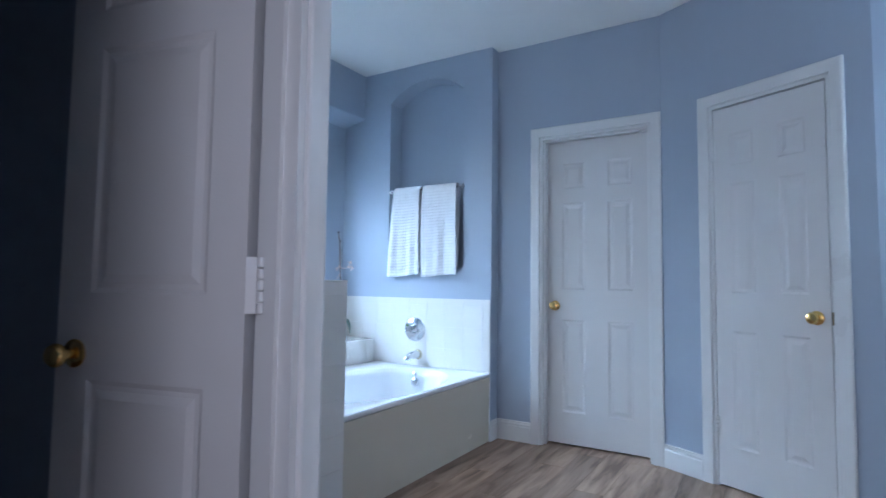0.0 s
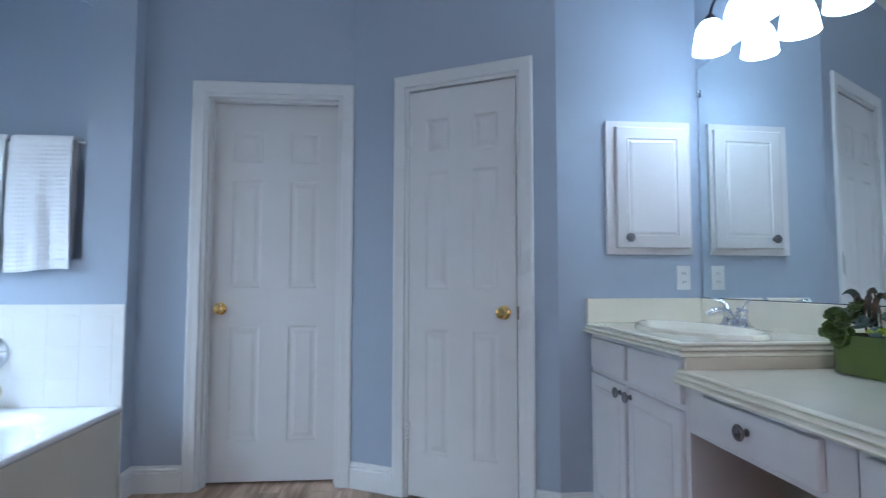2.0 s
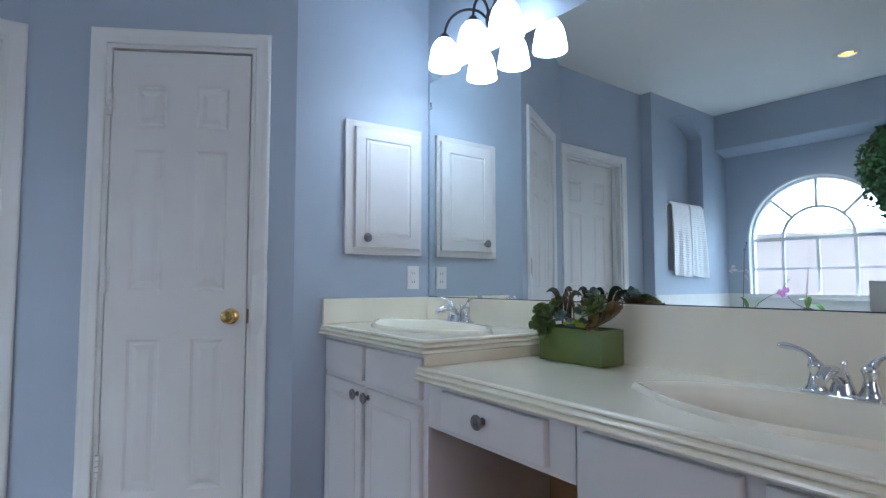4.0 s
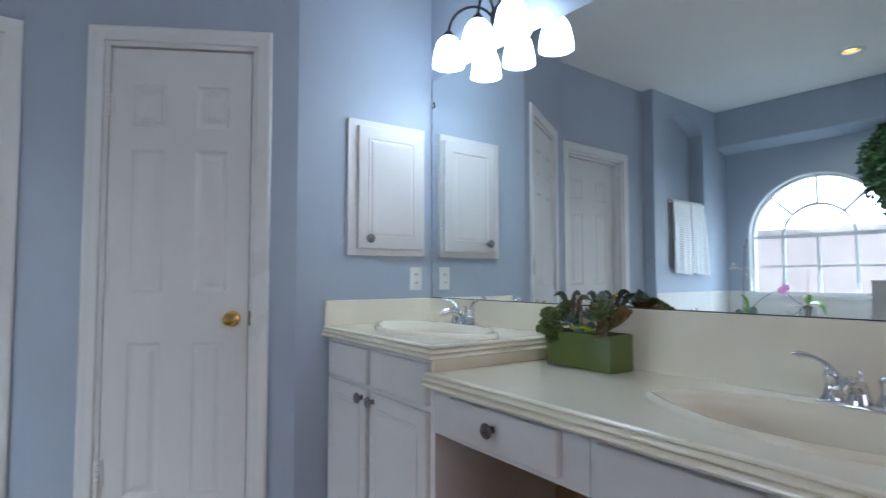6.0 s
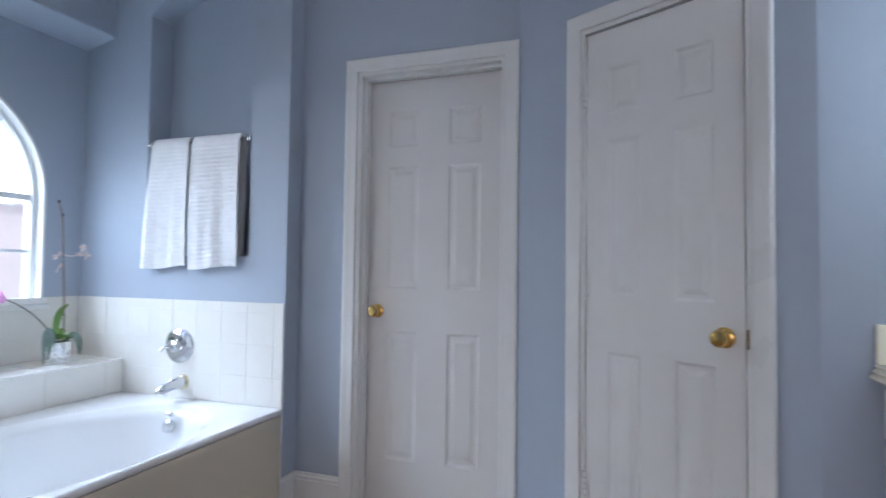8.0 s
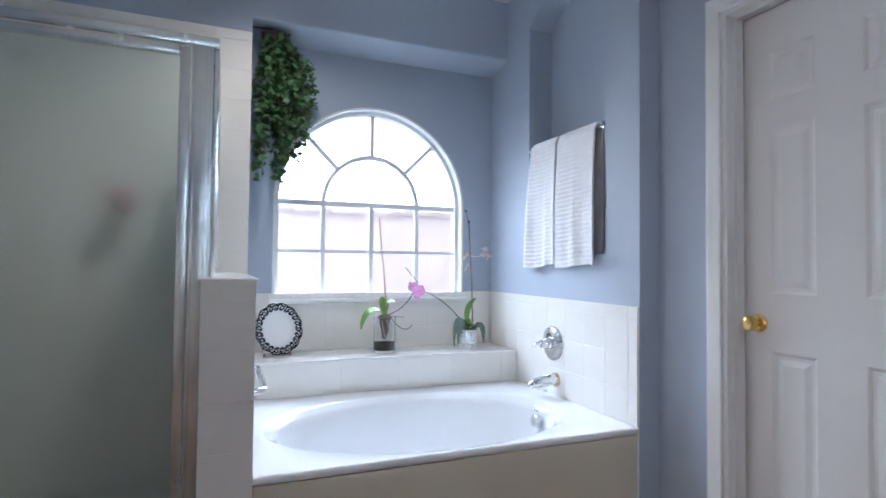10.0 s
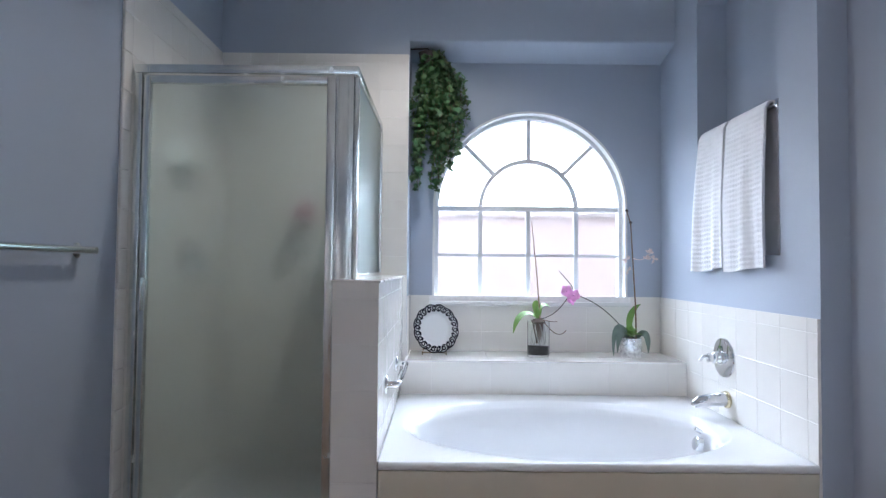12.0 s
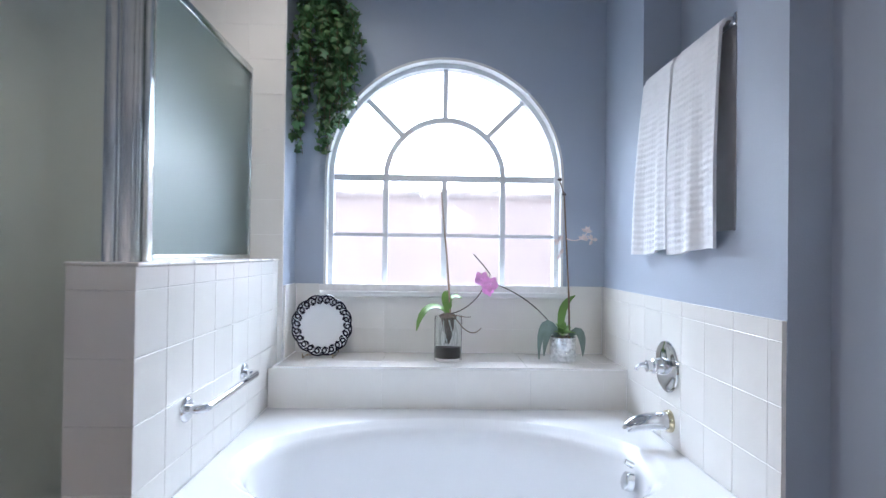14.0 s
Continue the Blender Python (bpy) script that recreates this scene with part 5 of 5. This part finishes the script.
# plate on a wire stand
pl = empty("decorative_plate", (-2.87, 2.125, LZ))
tagged(pl, "white scalloped plate with a black scroll border on a wire stand", "plate")
PR = 0.134
mp = Matrix.Translation((-2.855, 2.128, LZ + PR + 0.004)) @ pose(0, 0, 0, 0, 78, 24)
bm = bmesh.new()
prof = [(0, 0.0), (0.55, 0.0), (0.66, 0.006), (0.72, 0.012), (0.97, 0.018), (1.0, 0.0185), (1.0, 0.0145), (0.70, 0.006), (0.5, -0.005), (0, -0.006)]
n = 96
rings = []
for r, h in prof:
    if r == 0:
        rings.append([bm.verts.new(mp @ Vector((0, 0, h)))])
        continue
    rings.append([bm.verts.new(mp @ Vector((PR * r * (1 + (0.05 * abs(math.sin(6 * a)) - 0.03) * max(0, (r - 0.7) / 0.3)) * math.cos(a), PR * r * (1 + (0.05 * abs(math.sin(6 * a)) - 0.03) * max(0, (r - 0.7) / 0.3)) * math.sin(a), h))) for a in (2 * math.pi * i / n for i in range(n))])
for a, b in zip(rings, rings[1:]):
    for i in range(n):
        j = (i + 1) % n
        bm.faces.new((a[0], b[i], b[j]) if len(a) == 1 else (a[i], a[j], b[0]) if len(b) == 1 else (a[i], a[j], b[j], b[i]))
local(pl, mesh_object("dish", bm, PLATE, True))
bm = bmesh.new()
loop = [mp @ Vector((PR * 0.985 * (1 + 0.05 * abs(math.sin(6 * a)) - 0.03) * math.cos(a), PR * 0.985 * (1 + 0.05 * abs(math.sin(6 * a)) - 0.03) * math.sin(a), 0.0185)) for a in (2 * math.pi * i / n for i in range(n + 1))]
tube(loop, 0.0036, 6, bm, caps=False)
local(pl, mesh_object("black_edge", bm, BLACKINK, True))
for k in range(22):
    a0, flip = 2 * math.pi * k / 22, (1 if k % 2 else -1)
    pts = []
    for i in range(23):
        t = i / 22
        curl = 0.125 * (1 - 0.78 * t)
        pts.append(mp @ Vector((0, 0, 0.0175)) + mp.to_3x3() @ Vector((PR * (0.845 + flip * curl * math.cos(2.4 + t * 9.5)) * math.cos(a0 + 0.10 * (1 - t) + 1.15 * curl * math.sin(2.4 + t * 9.5)), PR * (0.845 + flip * curl * math.cos(2.4 + t * 9.5)) * math.sin(a0 + 0.10 * (1 - t) + 1.15 * curl * math.sin(2.4 + t * 9.5)), 0)))
    local(pl, mesh_object("scroll", tube(pts, [0.0019 + 0.0022 * (1 - abs(i - 8) / 14) for i in range(23)], 6), BLACKINK, True))
    for da, rr_, tilt in ((0.13, 0.75, 0.9), (0.20, 0.92, -0.7)):
        an_ = a0 + da
        c = Vector((PR * rr_ * math.cos(an_), PR * rr_ * math.sin(an_), 0.0165))
        d = Vector((math.cos(an_ + tilt), math.sin(an_ + tilt), 0)) * 0.011
        local(pl, mesh_object("leaf_mark", tube([mp @ (c - d), mp @ (c - d * 0.2), mp @ (c + d * 0.5), mp @ (c + d)], [0.001, 0.0042, 0.003, 0.0008], 6), BLACKINK, True))
stand = empty("plate_stand", (-2.87, 2.125, LZ))
tagged(stand, "thin bronze wire plate stand on the ledge", "stand")
for y in (2.06, 2.19):
    pts = [(-2.79, y, LZ + 0.022), (-2.80, y, LZ + 0.004), (-2.86, y, LZ + 0.0025), (-2.95, y, LZ + 0.0025), (-2.915, y, LZ + 0.10), (-2.90, y, LZ + 0.13)]
    local(stand, mesh_object("wire_leg", tube(pts, 0.0022, 8), WIRE, True))
local(stand, mesh_object("cross_wire", tube([(-2.86, 2.06, LZ + 0.0045), (-2.86, 2.19, LZ + 0.0045)], 0.0022, 8), WIRE, True))

# ---- succulent planter on the lower worktop ----
px0, px1, py0, py1, pz0, pz1 = 0.945, 1.055, 1.872, 2.137, CT2 + 0.001, CT2 + 0.115
planter = empty("succulent_planter", (1.0, 2.0, CT2))
tagged(planter, "green ceramic trough planted with mixed succulents", "planter")
bm = bmesh.new()
box(bm, px0, px1, py0, py1, pz0, pz1, 0.005)
top = max((fc for fc in bm.faces), key=lambda fc: fc.calc_center_median().z)
bmesh.ops.inset_individual(bm, faces=[top], thickness=0.008, depth=0)
bmesh.ops.translate(bm, vec=(0, 0, -0.02), verts=top.verts)
local(planter, mesh_object("trough", bm, GREEN, 40))
local(planter, mesh_object("soil", one_box(px0 + 0.011, px1 - 0.011, py0 + 0.011, py1 - 0.011, pz1 - 0.03, pz1 - 0.006), SOIL))


def rosette(c, radius, count, lift, material, seed, width=0.4, tilt=(0, 0)):
    rn = random.Random(seed)
    base = Matrix.Translation(c) @ pose(0, 0, 0, *tilt, 0)
    for k in range(count):
        f = k / count
        a = radians(137.5 * k + rn.uniform(-9, 9))
        r = radius * (0.35 + 0.65 * f)
        d = Vector((math.cos(a), math.sin(a), 0))
        tip = d * r + Vector((0, 0, lift * (1 - f * 0.9)))
        mid = d * r * 0.55 + Vector((0, 0, lift * (1 - f * 0.9) * 0.35))
        bm = blade(bmesh.new(), [base @ (d * 0.003), base @ mid, base @ (tip * 0.85 + mid * 0.15), base @ tip], [radius * 0.07, radius * width * 0.8, radius * width * 0.8, radius * 0.06], up=base.to_3x3() @ Vector((0, 0, 1)), fold=0.35, thick=0.003)
        local(planter, mesh_object("succulent_leaf", bm, material, 60))


zt = pz1
rosette((0.975, 2.115, zt + 0.03), 0.050, 18, 0.05, LEAF_SUCC, 1)
rosette((0.955, 2.135, zt + 0.045), 0.038, 14, 0.03, LEAF_SUCC, 2, tilt=(20, -30))
rosette((0.99, 2.085, zt + 0.07), 0.040, 14, 0.03, LEAF_SUCC, 12, tilt=(-10, -20))
rosette((0.952, 2.105, zt - 0.01), 0.045, 12, 0.02, LEAF_SUCC, 22, tilt=(10, -80))
rosette((0.96, 1.90, zt + 0.055), 0.055, 16, 0.04, LEAF_SUCC, 3, tilt=(-15, -30))
rosette((1.0, 1.885, zt + 0.03), 0.055, 16, 0.03, LEAF_RED, 4, tilt=(-30, -15))
rosette((0.99, 1.94, zt + 0.065), 0.05, 14, 0.05, LEAF_RED, 5, tilt=(0, -30))
rosette((1.0, 1.99, zt + 0.04), 0.04, 12, 0.04, LEAF_DARK, 6)
for c, r_, n_, h_, m_, sd, tl in (((0.950, 2.128, zt + 0.005), 0.048, 16, 0.03, LEAF_SUCC, 31, (25, -55)), ((0.952, 2.085, zt + 0.035), 0.042, 14, 0.03, LEAF_SUCC, 32, (0, -45)), ((0.955, 1.892, zt + 0.018), 0.048, 16, 0.03, LEAF_RED, 33, (-25, -50)), ((0.972, 1.912, zt + 0.075), 0.044, 14, 0.03, LEAF_SUCC, 34, (-10, -40)), ((1.0, 1.945, zt + 0.09), 0.038, 12, 0.04, LEAF_DARK, 35, (0, -15)), ((0.968, 2.05, zt + 0.025), 0.034, 12, 0.03, LEAF_DARK, 36, (0, -30)), ((1.005, 1.875, zt + 0.055), 0.045, 14, 0.03, LEAF_RED, 37, (-45, 0))):
    rosette(c, r_, n_, h_, m_, sd, tilt=tl)
for c in ((0.962, 2.02, zt + 0.008), (0.96, 1.965, zt + 0.005), (0.975, 2.0, zt + 0.012)):
    rosette(c, 0.018, 12, 0.014, LEAF_LIME, 7)
for k in range(9):
    c = (0.965 + rnd.uniform(0, 0.06), 1.93 + rnd.uniform(0, 0.13), zt + rnd.uniform(-0.002, 0.02))
    bm = bmesh.new()
    bmesh.ops.create_icosphere(bm, subdivisions=2, radius=rnd.uniform(0.010, 0.016), matrix=Matrix.Translation(c))
    for v in bm.verts:
        v.co += Vector((rnd.uniform(-1, 1), rnd.uniform(-1, 1), rnd.uniform(-1, 1))) * 0.0015
    local(planter, mesh_object("stone_succulent", bm, LEAF_DARK, True))
for k in range(12):
    y0_ = 2.04 + rnd.uniform(-0.03, 0.03)
    yy = y0_ + rnd.uniform(-0.10, 0.07)
    pts = bezier((0.99, y0_, zt), (0.985, y0_, zt + 0.08), (0.97, (y0_ + yy) / 2, zt + 0.13 + rnd.uniform(0, 0.03)), (0.955, yy, zt + rnd.uniform(0.05, 0.13)), 8)
    local(planter, mesh_object("trailing_stem", tube(pts, 0.0017, 6), STEM, True))
for y0_, dy_, h in ((2.07, 0.035, 0.125), (2.05, -0.035, 0.13), (2.03, -0.05, 0.115), (1.95, 0.02, 0.13)):
    pts = bezier((0.985, y0_, zt + 0.02), (0.98, y0_, zt + h * 0.9), (0.975, y0_ + dy_ * 0.5, zt + h * 1.1), (0.965, y0_ + dy_ * 1.4, zt + h * 0.9), 8)
    local(planter, mesh_object("long_leaf", blade(bmesh.new(), pts, [0.003, 0.006, 0.008, 0.010, 0.011, 0.010, 0.008, 0.005, 0.001], up=(-1, 0, 0.4)), LEAF_LONG, 60))

# ---- shower fittings, behind the frosted door ----
sv = empty("shower_valve", (-2.4, Y_SOUTH + 0.012, 1.15))
tagged(sv, "chrome shower valve on the tiled wall", "tap")
mvs = frame_on((-2.42, Y_SOUTH + 0.013, 1.15), (-1, 0, 0), (0, 1, 0))
local(sv, mesh_object("escutcheon", lathe([(0, 0.015), (0.06, 0.013), (0.085, 0.006), (0.088, 0)], mvs, 32), CHROME, True))
local(sv, mesh_object("lever", tube([(-2.42, Y_SOUTH + 0.02, 1.15), (-2.42, Y_SOUTH + 0.07, 1.15), (-2.42, Y_SOUTH + 0.075, 1.07)], 0.011, 12), CHROME, True))
shh = empty("overhead_shower", (-2.5, Y_SOUTH + 0.012, 2.0))
tagged(shh, "chrome shower head on an arm from the tile", "shower")
local(shh, mesh_object("arm", tube(bezier((-2.56, Y_SOUTH + 0.012, 2.03), (-2.56, Y_SOUTH + 0.06, 2.05), (-2.56, Y_SOUTH + 0.10, 2.03), (-2.56, Y_SOUTH + 0.13, 1.99), 10), 0.010, 12), CHROME, True))
local(shh, mesh_object("rose", lathe([(0.012, 0.03), (0.02, 0.01), (0.046, -0.012), (0.048, -0.022), (0, -0.024)], Matrix.Translation((-2.56, Y_SOUTH + 0.14, 1.97)) @ pose(0, 0, 0, 25), 24), CHROME, True))
hold = empty("soap_holder", (-2.33, Y_SOUTH + 0.012, 1.57))
tagged(hold, "grey wire soap holder on the shower tile", "soap holder")
local(hold, mesh_object("tray", one_box(-2.40, -2.26, Y_SOUTH + 0.014, Y_SOUTH + 0.10, 1.55, 1.575, bevel=0.008), STEEL, 40))
local(hold, mesh_object("bracket", tube([(-2.33, Y_SOUTH + 0.013, 1.63), (-2.33, Y_SOUTH + 0.03, 1.62), (-2.33, Y_SOUTH + 0.04, 1.57)], 0.006, 10), STEEL, True))
PINKP = mat("pink_plastic", (0.60, 0.32, 0.38), 0.4, vary=0.05)
ball = lathe([(0, -0.05), (0.03, -0.042), (0.052, -0.015), (0.054, 0.012), (0.038, 0.042), (0.012, 0.052), (0, 0.05)], Matrix.Translation((-2.70, 1.43, 1.39)), 20)
for v in ball.verts:
    v.co += Vector((rnd.uniform(-1, 1), rnd.uniform(-1, 1), rnd.uniform(-1, 1))) * 0.006
sponge = tagged(mesh_object("bath_puff", ball, PINKP, True), "pink bath puff hanging on the shower wall", "bath puff")
sh_cord = part("cord", tube([(-2.70, 1.43, 1.43), (-2.735, 1.43, 1.49), (-2.778, 1.43, 1.50)], 0.002, 6), PINKP, sponge)
tagged(mesh_object("shower_pan", one_box(-2.79, XS - 0.06, Y_SOUTH + 0.012, PONY_Y0, 0, 0.05, bevel=0.01), TUB, 40), "white acrylic shower pan under the door", "shower pan")

# ---- tiles ----
T, G, TH = 0.1524, 0.0012, 0.0022
tile_mesh = {}


def tile_data(w, h):
    key = (round(w, 4), round(h, 4))
    if key not in tile_mesh:
        bm = bmesh.new()
        e = 0.0009
        a = [bm.verts.new((x, y, 0)) for x, y in ((0, 0), (w, 0), (w, h), (0, h))]
        b = [bm.verts.new((x, y, TH - 0.0008)) for x, y in ((0, 0), (w, 0), (w, h), (0, h))]
        c = [bm.verts.new((x, y, TH)) for x, y in ((e, e), (w - e, e), (w - e, h - e), (e, h - e))]
        for p, q in ((a, b), (b, c)):
            for i in range(4):
                j = (i + 1) % 4
                bm.faces.new((p[i], p[j], q[j], q[i]))
        bm.faces.new(c)
        me = bpy.data.meshes.new("tile")
        bm.to_mesh(me)
        bm.free()
        me.materials.append(TILE)
        tile_mesh[key] = me
    return tile_mesh[key]


def lay_tiles(parent, m, us, vs):
    """Tiles in a grid of joints given by us and vs, on the plane of m."""
    for u0, u1 in zip(us, us[1:]):
        for v0, v1 in zip(vs, vs[1:]):
            if u1 - u0 < 0.008 or v1 - v0 < 0.008:
                continue
            ob = new("tile", tile_data(u1 - u0 - G, v1 - v0 - G))
            ob.parent = parent
            r = 0.0006
            ob.matrix_basis = m @ Matrix.Translation((u0 + G / 2, v0 + G / 2, random.uniform(-r, 0)))


def bullnose(parent, m, w, h, th):
    """A thick tile with rounded edges."""
    key = ("bullnose", round(w, 4), round(h, 4))
    if key not in tile_mesh:
        me = bpy.data.meshes.new("bullnose_tile")
        bm = one_box(0, w, 0, h, 0, th, bevel=0.005, seg=3)
        bm.to_mesh(me)
        bm.free()
        me.shade_smooth()
        me.set_sharp_from_angle(angle=radians(40))
        me.materials.append(TILE)
        tile_mesh[key] = me
    ob = new("tile", tile_mesh[key])
    ob.parent = parent
    ob.matrix_basis = m


def steps(a, b, first=None, size=T):
    out, x = [a], a + (first or size)
    while x < b - 0.004:
        out.append(x)
        x += size
    return out + [b]


def down(top, bottom, trim=0.05):
    out, z = [top, top - trim], top - trim - T
    while z > bottom + 0.004:
        out.append(z)
        z -= T
    return sorted(out + [bottom])


def backing(name, label, b):
    return wall(name, one_box(*b), label, GROUT)


# tub end wall
TT = 0.947
bk = backing("tile_backing_tub_end", "white tiled tub surround on the end wall", (X_WIN, X_JOG - 0.002, Y_TUB - 0.0095, Y_TUB - 0.0003, 0.0, TT - 0.002))
lay_tiles(bk, frame_on((0, Y_TUB - 0.0095, 0), (1, 0, 0), (0, -1, 0)), sorted([X_JOG - 0.001, X_JOG - 0.055] + [X_JOG - 0.055 - T * k for k in range(1, 9)] + [X_WIN + 0.012]), down(TT, TUB_Z + 0.0005))
# window wall below the sill
bk = backing("tile_backing_window", "white tiled strip below the window", (X_WIN + 0.0003, X_WIN + 0.0095, 1.972, Y_TUB - 0.013, 0.62, TT - 0.002))
mwt = frame_on((X_WIN + 0.0095, 0, 0), (0, 1, 0), (1, 0, 0))
for u0, u1, tp in ((1.985, WC - WR - 0.014, TT), (WC - WR - 0.014, WC + WR + 0.014, W_SILL - 0.014), (WC + WR + 0.014, Y_TUB - 0.014, TT)):
    lay_tiles(bk, mwt, steps(u0, u1, None, 0.305), [0.628, 0.74, tp] if tp == TT else [0.628, 0.74, tp])
# alcove side
bk = backing("tile_backing_alcove", "white tiled strip on the alcove side", (X_WIN + 0.013, X_SOFFIT, 1.9723, 1.9815, 0.62, TT))
lay_tiles(bk, frame_on((0, 1.9815, 0), (-1, 0, 0), (0, 1, 0)), [-X_SOFFIT, -X_WIN - 0.014], [0.628, 0.74, TT])
# ledge: front and top
lay_tiles(ledge, frame_on((TX1 - TH, 0, 0), (0, 1, 0), (1, 0, 0)), steps(PONY_Y1 + 0.004, Y_TUB - 0.014, 0.16, 0.305), [TUB_Z + 0.0008, 0.618])
for u0, u1 in zip(steps(1.986, Y_TUB - 0.014, 0.12, 0.305), steps(1.986, Y_TUB - 0.014, 0.12, 0.305)[1:]):
    for x0, x1 in ((X_WIN + 0.014, X_WIN + 0.014 + 0.225), (X_WIN + 0.239, TX1)):
        ob = new("tile", tile_data(x1 - x0 - G, u1 - u0 - G))
        ob.parent = ledge
        ob.matrix_basis = Matrix.Translation((x0 + G / 2, u0 + G / 2, 0.6245))
# half wall: end, tub side, shower side and cap
lay_tiles(pony, frame_on((PONY_X - TH, 0, 0), (0, 1, 0), (1, 0, 0)), [PONY_Y0, PONY_Y1], down(PONY_Z, 0.0, 0.055))
lay_tiles(pony, frame_on((0, PONY_Y1 - TH, 0), (-1, 0, 0), (0, 1, 0)), steps(-PONY_X, 2.79), down(PONY_Z, TUB_Z + 0.0005, 0.055))
lay_tiles(pony, frame_on((0, PONY_Y0 + TH, 0), (1, 0, 0), (0, -1, 0)), steps(-2.79, PONY_X), down(PONY_Z, 0.05, 0.055))
for x0, x1 in zip(steps(-2.79, PONY_X, 0.10), steps(-2.79, PONY_X, 0.10)[1:]):
    bullnose(pony, Matrix.Translation((x0 + G / 2, PONY_Y0 - 0.006, PONY_Z - TH)), x1 - x0 - G, PONY_Y1 - PONY_Y0 + 0.012, 0.011)
# shower walls
TS = 2.285
bk = backing("tile_backing_south", "white tiled shower side wall", (-2.79, -1.862, Y_SOUTH + 0.0003, Y_SOUTH + 0.0095, 0, TS - 0.002))
ms = frame_on((0, Y_SOUTH + 0.0095, 0), (-1, 0, 0), (0, 1, 0))
lay_tiles(bk, ms, steps(1.915, 2.776), down(TS, 0.0, 0.05))
for v0, v1 in zip(down(TS, 0.0, 0.05), down(TS, 0.0, 0.05)[1:]):
    bullnose(bk, ms @ Matrix.Translation((1.858, v0 + G / 2, -0.006)), 0.056, v1 - v0 - G, 0.012)
bk = backing("tile_backing_shower", "white tiled shower back wall", (X_SOFFIT + 0.0003, X_SOFFIT + 0.0095, Y_SOUTH + 0.013, 1.971, 0, TS - 0.002))
lay_tiles(bk, frame_on((X_SOFFIT + 0.0095, 0, 0), (0, 1, 0), (1, 0, 0)), steps(Y_SOUTH + 0.014, 1.81) + [1.968], down(TS, PONY_Z + 0.001, 0.05))
lay_tiles(bk, frame_on((X_SOFFIT + 0.0095, 0, 0), (0, 1, 0), (1, 0, 0)), steps(Y_SOUTH + 0.014, PONY_Y0), down(PONY_Z, 0.05, 0.12))

# ---- floor planks ----
PLANK = bpy.data.materials.new("greyed_oak_plank")
PLANK.use_nodes = True
pn = PLANK.node_tree
b_ = pn.nodes["Principled BSDF"]
tc_ = pn.nodes.new("ShaderNodeTexCoord")
inf = pn.nodes.new("ShaderNodeObjectInfo")
addv = pn.nodes.new("ShaderNodeVectorMath")
addv.operation = "ADD"
sc = pn.nodes.new("ShaderNodeVectorMath")
sc.operation = "SCALE"
sc.inputs[0].default_value = (37, 53, 11)
pn.links.new(inf.outputs["Random"], sc.inputs["Scale"])
pn.links.new(tc_.outputs["Object"], addv.inputs[0])
pn.links.new(sc.outputs[0], addv.inputs[1])
mp_ = pn.nodes.new("ShaderNodeMapping")
mp_.inputs["Scale"].default_value = (13, 1.5, 8)
pn.links.new(addv.outputs[0], mp_.inputs["Vector"])
ns = pn.nodes.new("ShaderNodeTexNoise")
ns.inputs["Scale"].default_value, ns.inputs["Detail"].default_value, ns.inputs["Distortion"].default_value = 1.4, 6, 0.6
pn.links.new(mp_.outputs[0], ns.inputs["Vector"])
rp = pn.nodes.new("ShaderNodeValToRGB")
rp.color_ramp.elements[0].position, rp.color_ramp.elements[0].color = 0.30, (0.13, 0.08, 0.05, 1)
rp.color_ramp.elements[1].position, rp.color_ramp.elements[1].color = 0.68, (0.48, 0.345, 0.25, 1)
el = rp.color_ramp.elements.new(0.47)
el.color = (0.33, 0.225, 0.155, 1)
pn.links.new(ns.outputs[0], rp.inputs[0])
hv = pn.nodes.new("ShaderNodeHueSaturation")
mr_ = pn.nodes.new("ShaderNodeMapRange")
mr_.inputs["To Min"].default_value, mr_.inputs["To Max"].default_value = 0.78, 1.18
pn.links.new(inf.outputs["Random"], mr_.inputs["Value"])
pn.links.new(mr_.outputs[0], hv.inputs["Value"])
pn.links.new(rp.outputs[0], hv.inputs["Color"])
pn.links.new(hv.outputs[0], b_.inputs["Base Color"])
b_.inputs["Roughness"].default_value = 0.42
bp_ = pn.nodes.new("ShaderNodeBump")
bp_.inputs["Strength"].default_value, bp_.inputs["Distance"].default_value = 0.25, 0.002
pn.links.new(ns.outputs[0], bp_.inputs["Height"])
pn.links.new(bp_.outputs[0], b_.inputs["Normal"])

plank_mesh = {}


def plank(x, y0, y1, w=0.152):
    ln = round(y1 - y0, 3)
    if ln not in plank_mesh:
        bm = bmesh.new()
        e = 0.0015
        lo = [bm.verts.new((a, b, -0.0105)) for a, b in ((0, 0), (w, 0), (w, ln), (0, ln))]
        mid = [bm.verts.new((a, b, -0.0015)) for a, b in ((0.0005, 0.0005), (w - 0.0005, 0.0005), (w - 0.0005, ln - 0.0005), (0.0005, ln - 0.0005))]
        hi = [bm.verts.new((a, b, 0)) for a, b in ((e, e), (w - e, e), (w - e, ln - e), (e, ln - e))]
        for p, q in ((lo, mid), (mid, hi)):
            for i in range(4):
                j = (i + 1) % 4
                bm.faces.new((p[i], p[j], q[j], q[i]))
        bm.faces.new(hi)
        me = bpy.data.meshes.new("plank")
        bm.to_mesh(me)
        bm.free()
        me.materials.append(PLANK)
        plank_mesh[ln] = me
    ob = new("plank", plank_mesh[ln])
    ob.parent = floor
    ob.location = (x, y0, 0)


rp_ = random.Random(5)
for k in range(25):
    x = -2.42 + 0.152 * k
    y = -1.3
    first = rp_.choice((0.3, 0.6, 0.9, 1.2))
    y_end = 3.7 if x > -1.75 else 0.82
    while y < y_end:
        plank(x, y, min(y + first, y_end))
        y, first = y + first, 1.2
